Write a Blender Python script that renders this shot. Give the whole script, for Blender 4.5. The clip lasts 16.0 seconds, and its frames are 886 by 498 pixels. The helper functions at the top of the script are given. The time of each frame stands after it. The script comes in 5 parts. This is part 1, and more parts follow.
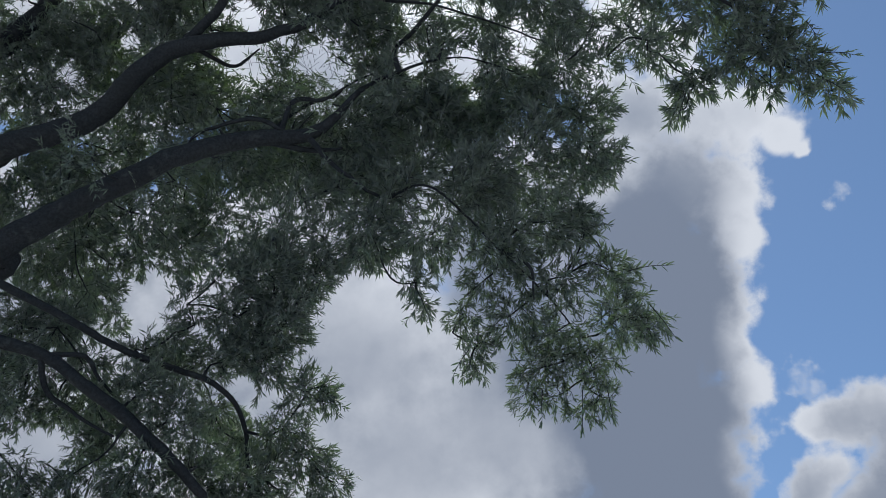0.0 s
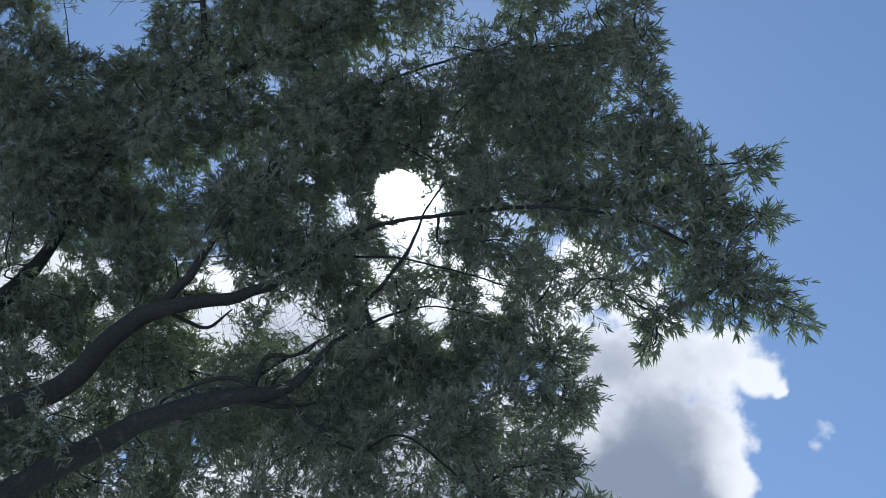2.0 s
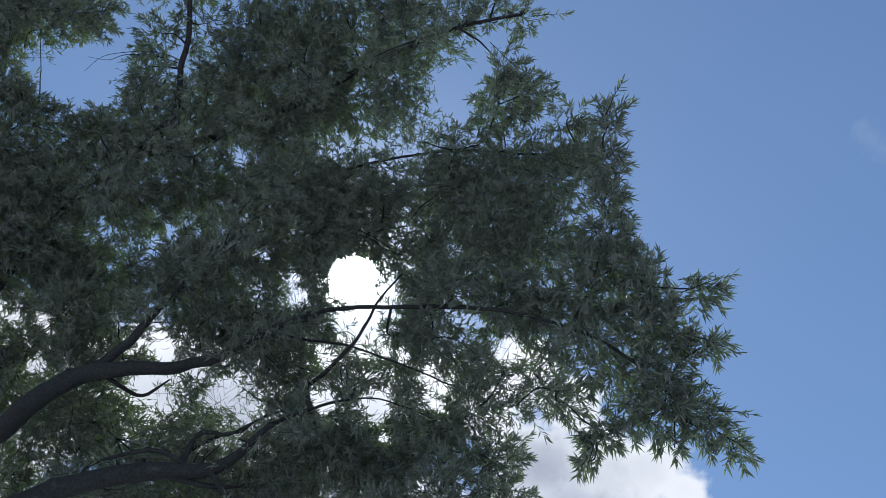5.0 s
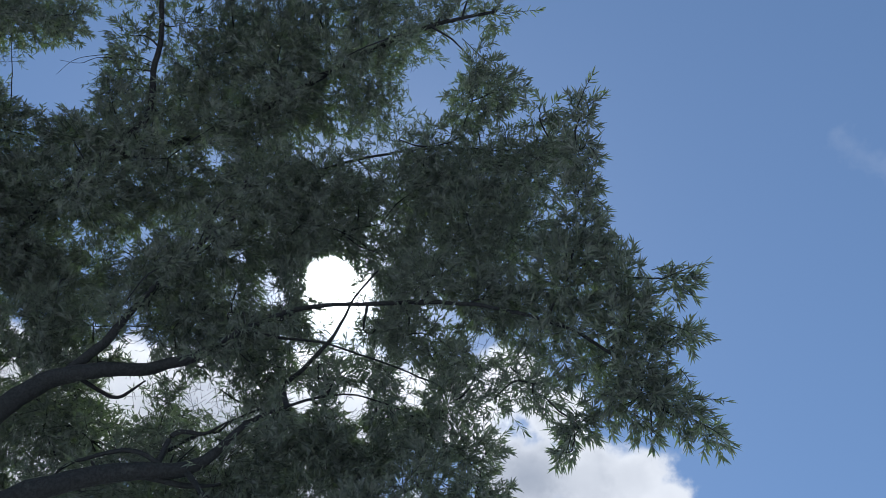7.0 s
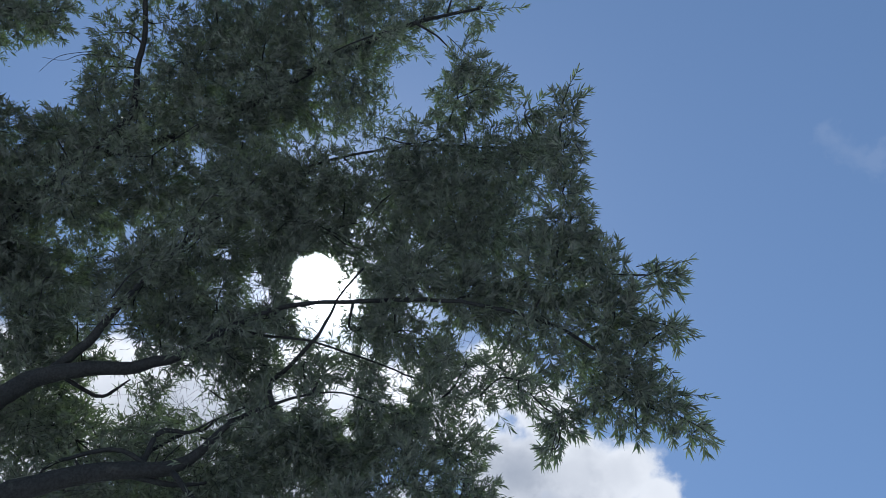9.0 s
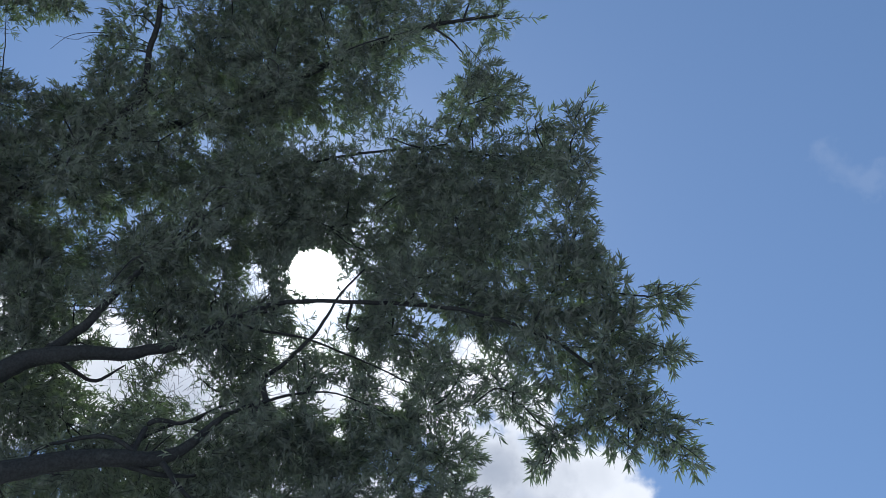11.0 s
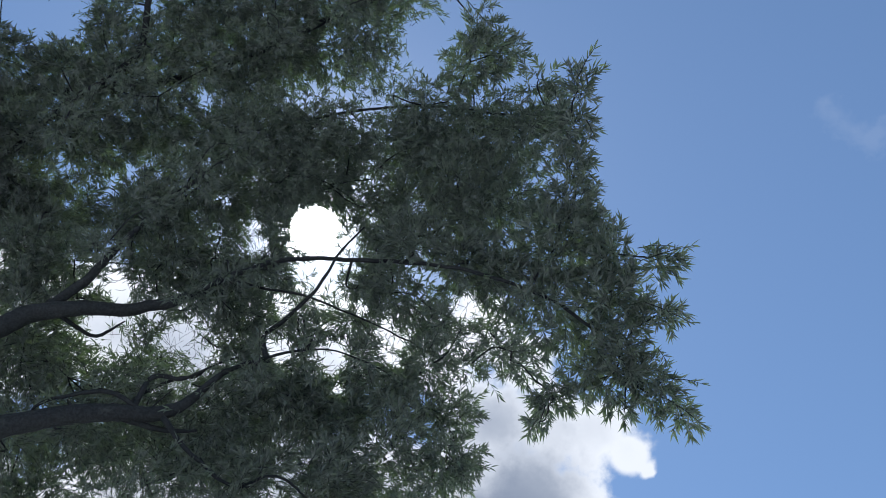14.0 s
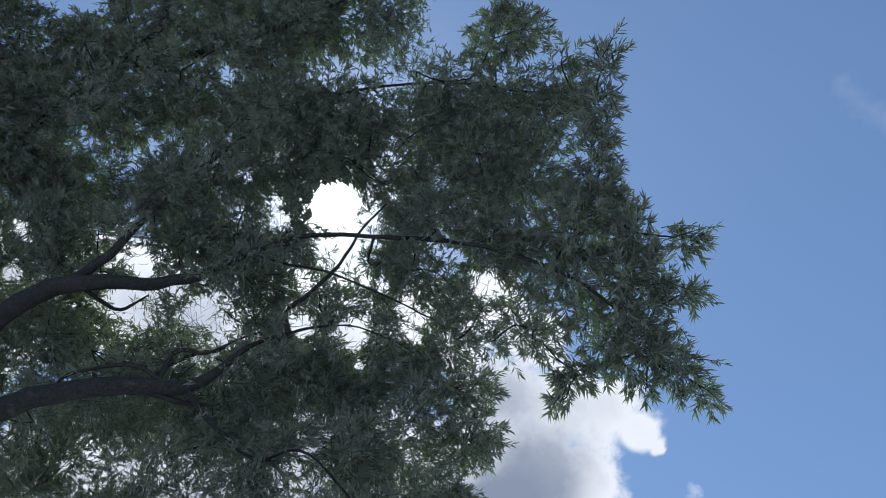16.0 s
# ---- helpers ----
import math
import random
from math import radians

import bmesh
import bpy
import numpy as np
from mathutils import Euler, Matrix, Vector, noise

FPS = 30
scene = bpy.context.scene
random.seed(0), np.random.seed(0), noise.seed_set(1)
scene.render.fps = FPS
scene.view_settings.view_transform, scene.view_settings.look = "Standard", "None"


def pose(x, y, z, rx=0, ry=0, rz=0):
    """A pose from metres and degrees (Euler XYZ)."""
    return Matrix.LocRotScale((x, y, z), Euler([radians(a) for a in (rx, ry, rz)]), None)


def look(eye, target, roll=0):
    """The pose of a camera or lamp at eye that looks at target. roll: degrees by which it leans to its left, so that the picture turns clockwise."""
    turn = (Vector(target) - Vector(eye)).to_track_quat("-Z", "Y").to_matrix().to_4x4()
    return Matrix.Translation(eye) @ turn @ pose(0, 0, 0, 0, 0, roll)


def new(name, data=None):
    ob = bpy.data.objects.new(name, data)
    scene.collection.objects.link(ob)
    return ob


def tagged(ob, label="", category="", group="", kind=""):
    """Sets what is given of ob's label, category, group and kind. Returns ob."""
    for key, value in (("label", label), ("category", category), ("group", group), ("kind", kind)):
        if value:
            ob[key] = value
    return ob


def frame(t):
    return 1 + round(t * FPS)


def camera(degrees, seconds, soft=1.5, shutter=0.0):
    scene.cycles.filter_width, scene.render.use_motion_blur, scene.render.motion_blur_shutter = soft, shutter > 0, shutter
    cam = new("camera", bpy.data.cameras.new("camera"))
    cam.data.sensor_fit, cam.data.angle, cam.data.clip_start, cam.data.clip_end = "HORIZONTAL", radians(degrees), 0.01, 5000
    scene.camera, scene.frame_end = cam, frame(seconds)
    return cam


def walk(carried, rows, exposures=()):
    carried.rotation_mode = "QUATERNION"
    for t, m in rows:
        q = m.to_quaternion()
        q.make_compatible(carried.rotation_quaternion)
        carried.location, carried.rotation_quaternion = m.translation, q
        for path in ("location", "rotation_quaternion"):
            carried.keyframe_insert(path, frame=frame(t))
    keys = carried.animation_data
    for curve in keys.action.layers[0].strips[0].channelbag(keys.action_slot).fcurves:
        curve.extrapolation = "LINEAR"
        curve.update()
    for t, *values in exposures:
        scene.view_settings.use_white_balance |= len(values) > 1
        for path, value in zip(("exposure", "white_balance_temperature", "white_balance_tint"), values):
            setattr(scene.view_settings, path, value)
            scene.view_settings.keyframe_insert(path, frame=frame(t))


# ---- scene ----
cam = camera(50.03, 16.0, soft=0.9)
PATH = [
    (0, 0.030, -0.020, 1.611, 131.247, -2.547, 5.586),
    (0.5, 0.065, 0.047, 1.575, 136.246, -0.014, 5.327),
    (1, 0.062, 0.066, 1.565, 139.937, 0.913, 5.744),
    (1.5, 0.072, 0.087, 1.554, 143.960, 0.920, 6.598),
    (2, 0.059, 0.067, 1.564, 146.798, 0.465, 7.035),
    (2.5, 0.087, 0.013, 1.593, 148.321, -0.413, 6.600),
    (3, -0.048, -0.005, 1.603, 148.660, -0.261, 5.623),
    (3.5, -0.052, 0.013, 1.593, 148.573, -0.816, 4.150),
    (4, -0.037, -0.026, 1.614, 148.771, -1.217, 1.513),
    (4.5, 0.005, -0.015, 1.608, 150.193, -0.939, 0.335),
    (5, -0.000, -0.001, 1.600, 151.960, 0.018, -0.010),
    (7.5, 0.073, 0.141, 1.525, 152.736, 1.623, 0.530),
    (8, 0.074, 0.128, 1.532, 152.445, 2.034, 0.693),
    (8.5, 0.072, 0.156, 1.517, 152.691, 2.315, 0.839),
    (9, 0.086, 0.121, 1.536, 152.487, 2.098, 0.162),
    (11.5, -0.064, -0.017, 1.609, 151.508, 0.796, -3.636),
    (12, -0.089, -0.046, 1.625, 150.678, 1.048, -3.667),
    (12.5, -0.057, -0.046, 1.625, 150.298, 0.830, -3.945),
    (13, -0.071, -0.030, 1.616, 150.069, 1.032, -4.120),
    (13.5, -0.021, -0.016, 1.609, 149.706, 0.873, -3.784),
    (14, -0.015, -0.019, 1.610, 149.173, 0.595, -3.794),
    (14.5, -0.054, -0.043, 1.623, 148.451, 0.646, -3.501),
    (15, -0.027, -0.024, 1.613, 148.167, 0.015, -3.397),
    (15.5, -0.018, -0.018, 1.610, 148.008, -0.617, -3.783),
    (16, -0.098, -0.027, 1.614, 147.714, -0.342, -3.870),
]
EXPOSURE = [(0, -0.02), (0.5, 0.1), (1, 0.24), (2, 0.4), (3, 0.46), (4, 0.43), (5, 0.34), (7.5, 0.24), (9, 0.24), (12, 0.43), (14, 0.4), (15, 0.36), (16, 0.34)]
walk(cam, [(r[0], pose(*r[1:])) for r in PATH], exposures=[(s, e, 6000, 10) for s, e in EXPOSURE])

# ---- daylight ----
SUN_EL, SUN_AZ = 1.0435, -0.1902
SUN_DIR = Vector((math.sin(SUN_AZ) * math.cos(SUN_EL), math.cos(SUN_AZ) * math.cos(SUN_EL), math.sin(SUN_EL)))


class Nodes:
    """Short-hand to wire a node tree."""

    def __init__(self, tree):
        self.tree = tree
        tree.nodes.clear()

    def add(self, kind, **values):
        n = self.tree.nodes.new(kind)
        for key, v in values.items():
            if key == "operation":
                n.operation = v
            elif key == "blend_type":
                n.blend_type = v
            elif key == "data_type":
                n.data_type = v
            elif key == "sky_type":
                n.sky_type = v
            elif key == "attribute_name":
                n.attribute_name = v
            elif key == "interpolation_type":
                n.interpolation_type = v
            else:
                self.put(n.inputs[int(key[1:])] if key[0] == "i" and key[1:].isdigit() else n.inputs[key.replace("_", " ")], v)
        return n

    def put(self, sock, v):
        if isinstance(v, bpy.types.NodeSocket):
            self.tree.links.new(v, sock)
        elif isinstance(v, bpy.types.Node):
            self.tree.links.new(v.outputs[0], sock)
        else:
            sock.default_value = v

    def math(self, op, a, b=0.0, c=0.0):
        return self.add("ShaderNodeMath", operation=op, i0=a, i1=b, i2=c).outputs[0]

    def vmath(self, op, a, b=(0, 0, 0)):
        n = self.add("ShaderNodeVectorMath", operation=op, i0=a, i1=b)
        return n.outputs["Value"] if op in ("DOT_PRODUCT", "LENGTH", "DISTANCE") else n.outputs[0]

    def noise(self, vec, scale, detail=4.0, rough=0.55):
        return self.add("ShaderNodeTexNoise", Vector=vec, Scale=scale, Detail=detail, Roughness=rough).outputs[0]

    def smooth(self, v, lo, hi, a=0.0, b=1.0):
        return self.add("ShaderNodeMapRange", interpolation_type="SMOOTHSTEP", i0=v, i1=lo, i2=hi, i3=a, i4=b).outputs[0]

    def mix(self, f, a, b):
        n = self.add("ShaderNodeMix", data_type="RGBA", i0=f, i6=a, i7=b)
        return n.outputs[2]


def glow_angle(k, direction):
    """The angle in degrees between a unit direction and the sun."""
    d = k.vmath("DOT_PRODUCT", direction, tuple(SUN_DIR))
    return k.math("MULTIPLY", k.math("ARCCOSINE", k.math("MINIMUM", d, 0.9999999)), 57.2958)


world = bpy.data.worlds.new("sky")
world.use_nodes = True
scene.world = world
k = Nodes(world.node_tree)
sky = k.add("ShaderNodeTexSky", sky_type="NISHITA")
sky.sun_disc = False
sky.sun_elevation, sky.sun_rotation = SUN_EL, SUN_AZ
sky.air_density, sky.dust_density, sky.ozone_density = 0.85, 0.05, 1.0
direction = k.vmath("NORMALIZE", k.add("ShaderNodeTexCoord").outputs["Generated"])
angle = glow_angle(k, direction)
# sun's bloom painted into the sky: a blinding core and two wide skirts
core = k.math("MULTIPLY", k.math("EXPONENT", k.math("MULTIPLY", k.math("POWER", k.math("DIVIDE", angle, 1.22), 2.0), -1.0)), 12.0)
skirt = k.math("MULTIPLY", k.math("EXPONENT", k.math("DIVIDE", angle, -2.2)), 2.6)
wide = k.math("MULTIPLY", k.math("EXPONENT", k.math("DIVIDE", angle, -14.0)), 0.05)
sun_bloom = k.math("ADD", k.math("ADD", core, skirt), wide)
air = k.add("ShaderNodeMix", data_type="RGBA", blend_type="MULTIPLY", i0=1.0, i6=sky.outputs[0], i7=(0.96, 1.0, 0.965, 1)).outputs[2]
bg_sky = k.add("ShaderNodeBackground", Color=air, Strength=0.12)
bg_sun = k.add("ShaderNodeBackground", Color=(1.0, 0.965, 0.9, 1), Strength=sun_bloom)
k.add("ShaderNodeOutputWorld", Surface=k.add("ShaderNodeAddShader", i0=bg_sky, i1=bg_sun))

lamp = bpy.data.lights.new("sun", "SUN")
lamp.energy, lamp.angle, lamp.color = 5.0, radians(0.53), (1.0, 0.95, 0.87)
sun = new("sun", lamp)
sun.matrix_world = look(SUN_DIR * 60, (0, 0, 0))


# ---- materials ----
def leaf_material(name, single):
    m = bpy.data.materials.new(name)
    m.use_nodes = True
    k = Nodes(m.node_tree)
    rnd = k.add("ShaderNodeObjectInfo").outputs["Random"] if single else k.add("ShaderNodeNewGeometry").outputs["Random Per Island"]
    pos = k.add("ShaderNodeNewGeometry").outputs["Position"]
    patch = k.noise(pos, 1.3, 3)
    vein = k.noise(pos, 140.0, 2)
    tone = k.math("ADD", k.math("MULTIPLY", rnd, 0.7), k.math("MULTIPLY", patch, 0.4))
    col = k.mix(tone, (0.066, 0.078, 0.081, 1), (0.099, 0.117, 0.113, 1))
    col = k.mix(k.math("MULTIPLY", vein, 0.35), col, (0.068, 0.082, 0.082, 1))
    glow = k.mix(tone, (0.09, 0.2, 0.05, 1), (0.26, 0.4, 0.09, 1))
    face = k.add("ShaderNodeBsdfPrincipled", Base_Color=col, Specular_IOR_Level=0.16, Roughness=k.math("ADD", k.math("MULTIPLY", vein, 0.2), 0.5))
    thin = k.add("ShaderNodeBsdfTranslucent", Color=glow)
    k.add("ShaderNodeOutputMaterial", Surface=k.add("ShaderNodeMixShader", i0=0.16, i1=face, i2=thin))
    return m


def bark_material():
    m = bpy.data.materials.new("bark")
    m.use_nodes = True
    k = Nodes(m.node_tree)
    pos = k.add("ShaderNodeNewGeometry").outputs["Position"]
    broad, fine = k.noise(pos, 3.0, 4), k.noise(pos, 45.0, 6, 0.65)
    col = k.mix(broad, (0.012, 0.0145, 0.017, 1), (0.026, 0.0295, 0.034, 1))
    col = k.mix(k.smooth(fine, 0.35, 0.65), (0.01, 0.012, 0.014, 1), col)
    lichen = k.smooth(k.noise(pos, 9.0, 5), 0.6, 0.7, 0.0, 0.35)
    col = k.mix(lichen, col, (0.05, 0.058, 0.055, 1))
    bump = k.add("ShaderNodeBump", Strength=0.7, Distance=0.012, Height=fine)
    k.add("ShaderNodeOutputMaterial", Surface=k.add("ShaderNodeBsdfPrincipled", Base_Color=col, Roughness=0.9, Specular_IOR_Level=0.2, Normal=bump))
    return m


# ground out of view, its pale tone added to throw light onto leaf undersides
def bounce_ground_material():
    m = bpy.data.materials.new("bounce_ground")
    m.use_nodes = True
    k = Nodes(m.node_tree)
    pos = k.add("ShaderNodeNewGeometry").outputs["Position"]
    col = k.mix(k.noise(pos, 0.5, 6), (0.56, 0.55, 0.54, 1), (0.7, 0.69, 0.67, 1))
    col = k.mix(k.smooth(k.noise(pos, 25.0, 5), 0.55, 0.75), col, (0.44, 0.43, 0.42, 1))
    bump = k.add("ShaderNodeBump", Strength=0.4, Distance=0.004, Height=k.noise(pos, 120.0, 4))
    k.add("ShaderNodeOutputMaterial", Surface=k.add("ShaderNodeBsdfPrincipled", Base_Color=col, Roughness=0.9, Normal=bump))
    return m


def cloud_material(scale, soft, most):
    """Glowing vapour: thin edges painted sunlit white, thick body grey, brighter near the sun."""
    m = bpy.data.materials.new("vapour")
    m.use_nodes = True
    k = Nodes(m.node_tree)
    pos = k.vmath("NORMALIZE", k.add("ShaderNodeNewGeometry").outputs["Position"])
    edge = k.add("ShaderNodeAttribute", attribute_name="edge").outputs["Fac"]
    thick = k.add("ShaderNodeAttribute", attribute_name="thick").outputs["Fac"]
    big, small = k.noise(pos, 11.0 * scale, 6, 0.52), k.noise(pos, 38.0 * scale, 6, 0.55)
    lump = k.math("ADD", k.math("MULTIPLY", k.math("SUBTRACT", big, 0.5), 1.3), k.math("MULTIPLY", k.math("SUBTRACT", small, 0.5), 0.6))
    body = k.math("ADD", edge, k.math("MULTIPLY", lump, k.smooth(edge, 0.2, 0.65, 1.75 + 1.4 * soft, 0.4 + 2.4 * soft)))
    slow = k.noise(pos, 4.5, 3)
    depth = k.math("ADD", k.math("ADD", thick, k.math("MULTIPLY", k.math("SUBTRACT", slow, 0.5), 0.45)), k.math("MULTIPLY", lump, k.smooth(edge, 0.25, 0.9, 0.8, 0.14)))
    alpha = k.smooth(body, 0.0 + 0.5 * soft, 0.46 + 1.6 * soft, 0.0, most)
    shade = k.smooth(depth, 0.34, 1.05)
    col = k.mix(shade, (0.69, 0.695, 0.71, 1), (0.2, 0.23, 0.29, 1))
    near = k.math("ADD", k.math("MULTIPLY", k.math("EXPONENT", k.math("DIVIDE", glow_angle(k, pos), -6.0)), 1.3), 1.0)
    light = k.add("ShaderNodeEmission", Color=col, Strength=near)
    k.add("ShaderNodeOutputMaterial", Surface=k.add("ShaderNodeMixShader", i0=alpha, i1=k.add("ShaderNodeBsdfTransparent"), i2=light))
    return m


LEAVES, LEAF, BARK, BOUNCE_GROUND, VAPOUR = leaf_material("leaves", False), leaf_material("leaf", True), bark_material(), bounce_ground_material(), {"bank": cloud_material(1.0, 0.0, 1.0), "scrap": cloud_material(3.5, 0.5, 0.5), "veil": cloud_material(2.5, 0.5, 0.07)}


# ---- mesh helpers ----
def mesh_from(name, verts, tris, material, smooth=False):
    verts, tris = np.asarray(verts, np.float32), np.asarray(tris, np.int32)
    me = bpy.data.meshes.new(name)
    me.vertices.add(len(verts))
    me.vertices.foreach_set("co", verts.ravel())
    me.loops.add(tris.size)
    me.loops.foreach_set("vertex_index", tris.ravel())
    me.polygons.add(len(tris))
    me.polygons.foreach_set("loop_start", np.arange(0, tris.size, 3, dtype=np.int32))
    me.polygons.foreach_set("use_smooth", np.full(len(tris), smooth))
    me.update(calc_edges=True)
    me.materials.append(material)
    return me


def unit(v):
    return v / np.maximum(np.linalg.norm(v, axis=-1, keepdims=True), 1e-9)


def curve_through(pts, step=0.06, wobble=0.0, rng=None):
    """A smooth line (Catmull-Rom) through points x, y, z, radius."""
    p = np.asarray(pts, float)
    p = np.vstack([2 * p[0] - p[1], p, 2 * p[-1] - p[-2]])
    out = []
    for i in range(1, len(p) - 2):
        n = max(2, int(np.linalg.norm(p[i + 1, :3] - p[i, :3]) / step))
        for s in np.arange(n) / n:
            a, b, c, d = p[i - 1:i + 3]
            q = 0.5 * (2 * b + (c - a) * s + (2 * a - 5 * b + 4 * c - d) * s * s + (3 * b - 3 * c + d - a) * s ** 3)
            q[3] = b[3] + (c[3] - b[3]) * s
            out.append(q)
    out.append(p[-2])
    out = np.array(out)
    if wobble and len(out) > 4:
        w = rng.normal(0, wobble, (len(out), 3))
        w[0] = w[-1] = 0
        out[1:-1, :3] += (w[:-2] + w[1:-1] + w[2:])[:, :] / 3
    return out


def tube(line, sides, knots=0.0, rng=None):
    """Vertices and triangles of a round, tapering, closed tube along the line."""
    c, r = line[:, :3], np.maximum(line[:, 3], 0.0012)
    t = unit(np.gradient(c, axis=0))
    ref = np.where(np.abs(t[:, 2:3]) > 0.9, [[1.0, 0, 0]], [[0, 0, 1.0]])
    u = unit(np.cross(t, ref))
    v = np.cross(t, u)
    a = np.arange(sides) * 2 * np.pi / sides
    rr = r[:, None] * np.ones(sides)
    if knots:
        rr = rr * (1 + rng.normal(0, knots, rr.shape))
    ring = c[:, None] + rr[..., None] * (np.cos(a)[None, :, None] * u[:, None] + np.sin(a)[None, :, None] * v[:, None])
    n = len(c)
    verts = np.vstack([ring.reshape(-1, 3), c[:1] - t[:1] * r[0], c[-1:] + t[-1:] * r[-1]])
    i, j = np.meshgrid(np.arange(n - 1), np.arange(sides), indexing="ij")
    a0, b0 = i * sides + j, i * sides + (j + 1) % sides
    tris = np.concatenate([np.stack([a0, b0, b0 + sides], -1).reshape(-1, 3), np.stack([a0, b0 + sides, a0 + sides], -1).reshape(-1, 3)])
    j = np.arange(sides)
    first = np.stack([(j + 1) % sides, j, np.full(sides, n * sides)], -1)
    last = np.stack([(n - 1) * sides + j, (n - 1) * sides + (j + 1) % sides, np.full(sides, n * sides + 1)], -1)
    return verts, np.vstack([tris, first, last])


def joined(pieces):
    verts, tris, base = [], [], 0
    for v, f in pieces:
        verts.append(v)
        tris.append(np.asarray(f) + base)
        base += len(v)
    return np.vstack(verts), np.vstack(tris)


# one willow-like leaf, pointed at both ends and curling down to its tip; x along, y across, z up
LEAF_SHAPE = np.array([(0, 0, 0), (0.28, 0.46, 0.06), (0.28, -0.46, 0.06), (0.7, 0.38, -0.04), (0.7, -0.38, -0.04), (1, 0, -0.35)])
LEAF_TRIS = np.array([(0, 2, 1), (1, 2, 4), (1, 4, 3), (3, 4, 5)])


def leaf_verts(at, along, up, length, width, s=LEAF_SHAPE):
    """Vertices of many leaves: arrays of places, directions, upper sides, lengths and widths."""
    side = unit(np.cross(up, along))
    up = np.cross(along, side)
    return (at[:, None] + s[None, :, :1] * (along * length[:, None])[:, None] + s[None, :, 1:2] * (side * width[:, None])[:, None]
            + s[None, :, 2:] * (up * (width * 1.1)[:, None])[:, None])


# ---- ground ----
def build_ground():
    rings = [0, 3, 8, 20, 60, 200, 700, 2200]
    rng = np.random.default_rng(4)
    verts, tris, n = [(0, 0, 0)], [], 48
    for r in rings[1:]:
        for j in range(n):
            a = 2 * math.pi * j / n
            verts.append((r * math.cos(a), r * math.sin(a), float(rng.uniform(-0.03, 0.0)) if r > 8 else 0.0))
    tris += [(0, 1 + j, 1 + (j + 1) % n) for j in range(n)]
    for i in range(len(rings) - 2):
        for j in range(n):
            a, b = 1 + i * n + j, 1 + i * n + (j + 1) % n
            tris += [(a, a + n, b + n), (a, b + n, b)]
    tagged(new("ground", mesh_from("ground", verts, tris, BOUNCE_GROUND)), "unseen ground, made pale to bounce light up into the crown", "ground", kind="structure")


build_ground()


# ---- clouds ----
def puff_dir(az, el):
    az, el = np.radians(az), np.radians(el)
    return np.stack([np.sin(az) * np.cos(el), np.cos(az) * np.cos(el), np.sin(el)], -1)


PUFFS = {}


def puff(look_of, az, el, r, thick):
    PUFFS.setdefault(look_of, []).append((az, el, r, thick))


def cloud(look_of, puffs):
    """A bank of vapour about 2.5 km off, from puffs: azimuth, elevation, radius (degrees) and thickness."""
    p = np.array(puffs)
    span = p[:, 2] * 1.9 / np.maximum(np.cos(np.radians(p[:, 1])), 0.25)
    step = 0.4 if p[:, 2].max() > 3 else 0.12
    az = np.arange((p[:, 0] - span).min(), (p[:, 0] + span).max(), step * 1.6)
    el = np.arange(max(8.0, (p[:, 1] - p[:, 2] * 1.9).min()), (p[:, 1] + p[:, 2] * 1.9).max(), step)
    A, E = np.meshgrid(az, el)
    d = puff_dir(A, E)
    far = np.degrees(np.arccos(np.clip(np.einsum("ijk,pk->ijp", d, puff_dir(p[:, 0], p[:, 1])), -1, 1))) / p[:, 2]
    edge = np.log(np.exp(8 * np.clip(1 - far, -3, 1)).sum(-1)) / 8
    thick = ((p[:, 3] * np.maximum(0, 1 - (far / 1.3) ** 2)) ** 4).sum(-1) ** 0.25
    keep = edge > -0.75
    verts = d * (2600 - 260 * np.clip(edge, 0, 1.2))[..., None]
    number = np.cumsum(keep.ravel()).reshape(keep.shape) - 1
    quad = keep[:-1, :-1] & keep[1:, :-1] & keep[:-1, 1:] & keep[1:, 1:]
    i, j = np.nonzero(quad)
    a, b, c, e = number[i, j], number[i, j + 1], number[i + 1, j + 1], number[i + 1, j]
    me = mesh_from("cloud", verts[keep], np.vstack([np.stack([a, b, c], -1), np.stack([a, c, e], -1)]), VAPOUR[{"wisp": "scrap", "wisp_high": "veil"}.get(look_of, "bank")], True)
    for name, field in (("edge", edge), ("thick", thick)):
        me.attributes.new(name, "FLOAT", "POINT").data.foreach_set("value", field[keep].astype(np.float32))
    label = {"cloud": "large grey cumulus cloud with sunlit white rim", "cloud_low": "bright white cumulus cloud against blue sky",
             "wisp": "tiny white scrap of cloud", "wisp_high": "faint thin wisp of cloud"}[look_of]
    tagged(new("cloud", me), label, "cloud", group="clouds in the sky")


puff("cloud", 9.05, 48.78, 3.07, 0.80)
puff("cloud", 13.79, 48.16, 2.73, 0.60)
puff("cloud", 17.83, 47.46, 2.73, 0.50)
puff("cloud", 19.92, 45.71, 1.71, 0.30)
puff("cloud", 11.36, 44.17, 3.75, 0.90)
puff("cloud", 15.06, 42.96, 2.56, 0.50)
puff("cloud", 15.25, 40.60, 2.05, 0.40)
puff("cloud", 8.26, 39.48, 5.12, 1.45)
puff("cloud", 11.03, 36.53, 3.07, 0.90)
puff("cloud", 12.55, 34.37, 1.71, 0.50)
puff("cloud", 7.19, 32.27, 5.46, 1.50)
puff("cloud", 11.53, 31.24, 2.39, 0.60)
puff("cloud", -0.26, 42.68, 8.53, 0.75)
puff("cloud", -2.58, 30.91, 10.23, 0.72)
puff("cloud", -19.85, 38.00, 11.25, 0.62)
puff("cloud", -17.05, 25.12, 11.94, 0.62)
puff("cloud", -12.58, 47.41, 6.82, 0.70)
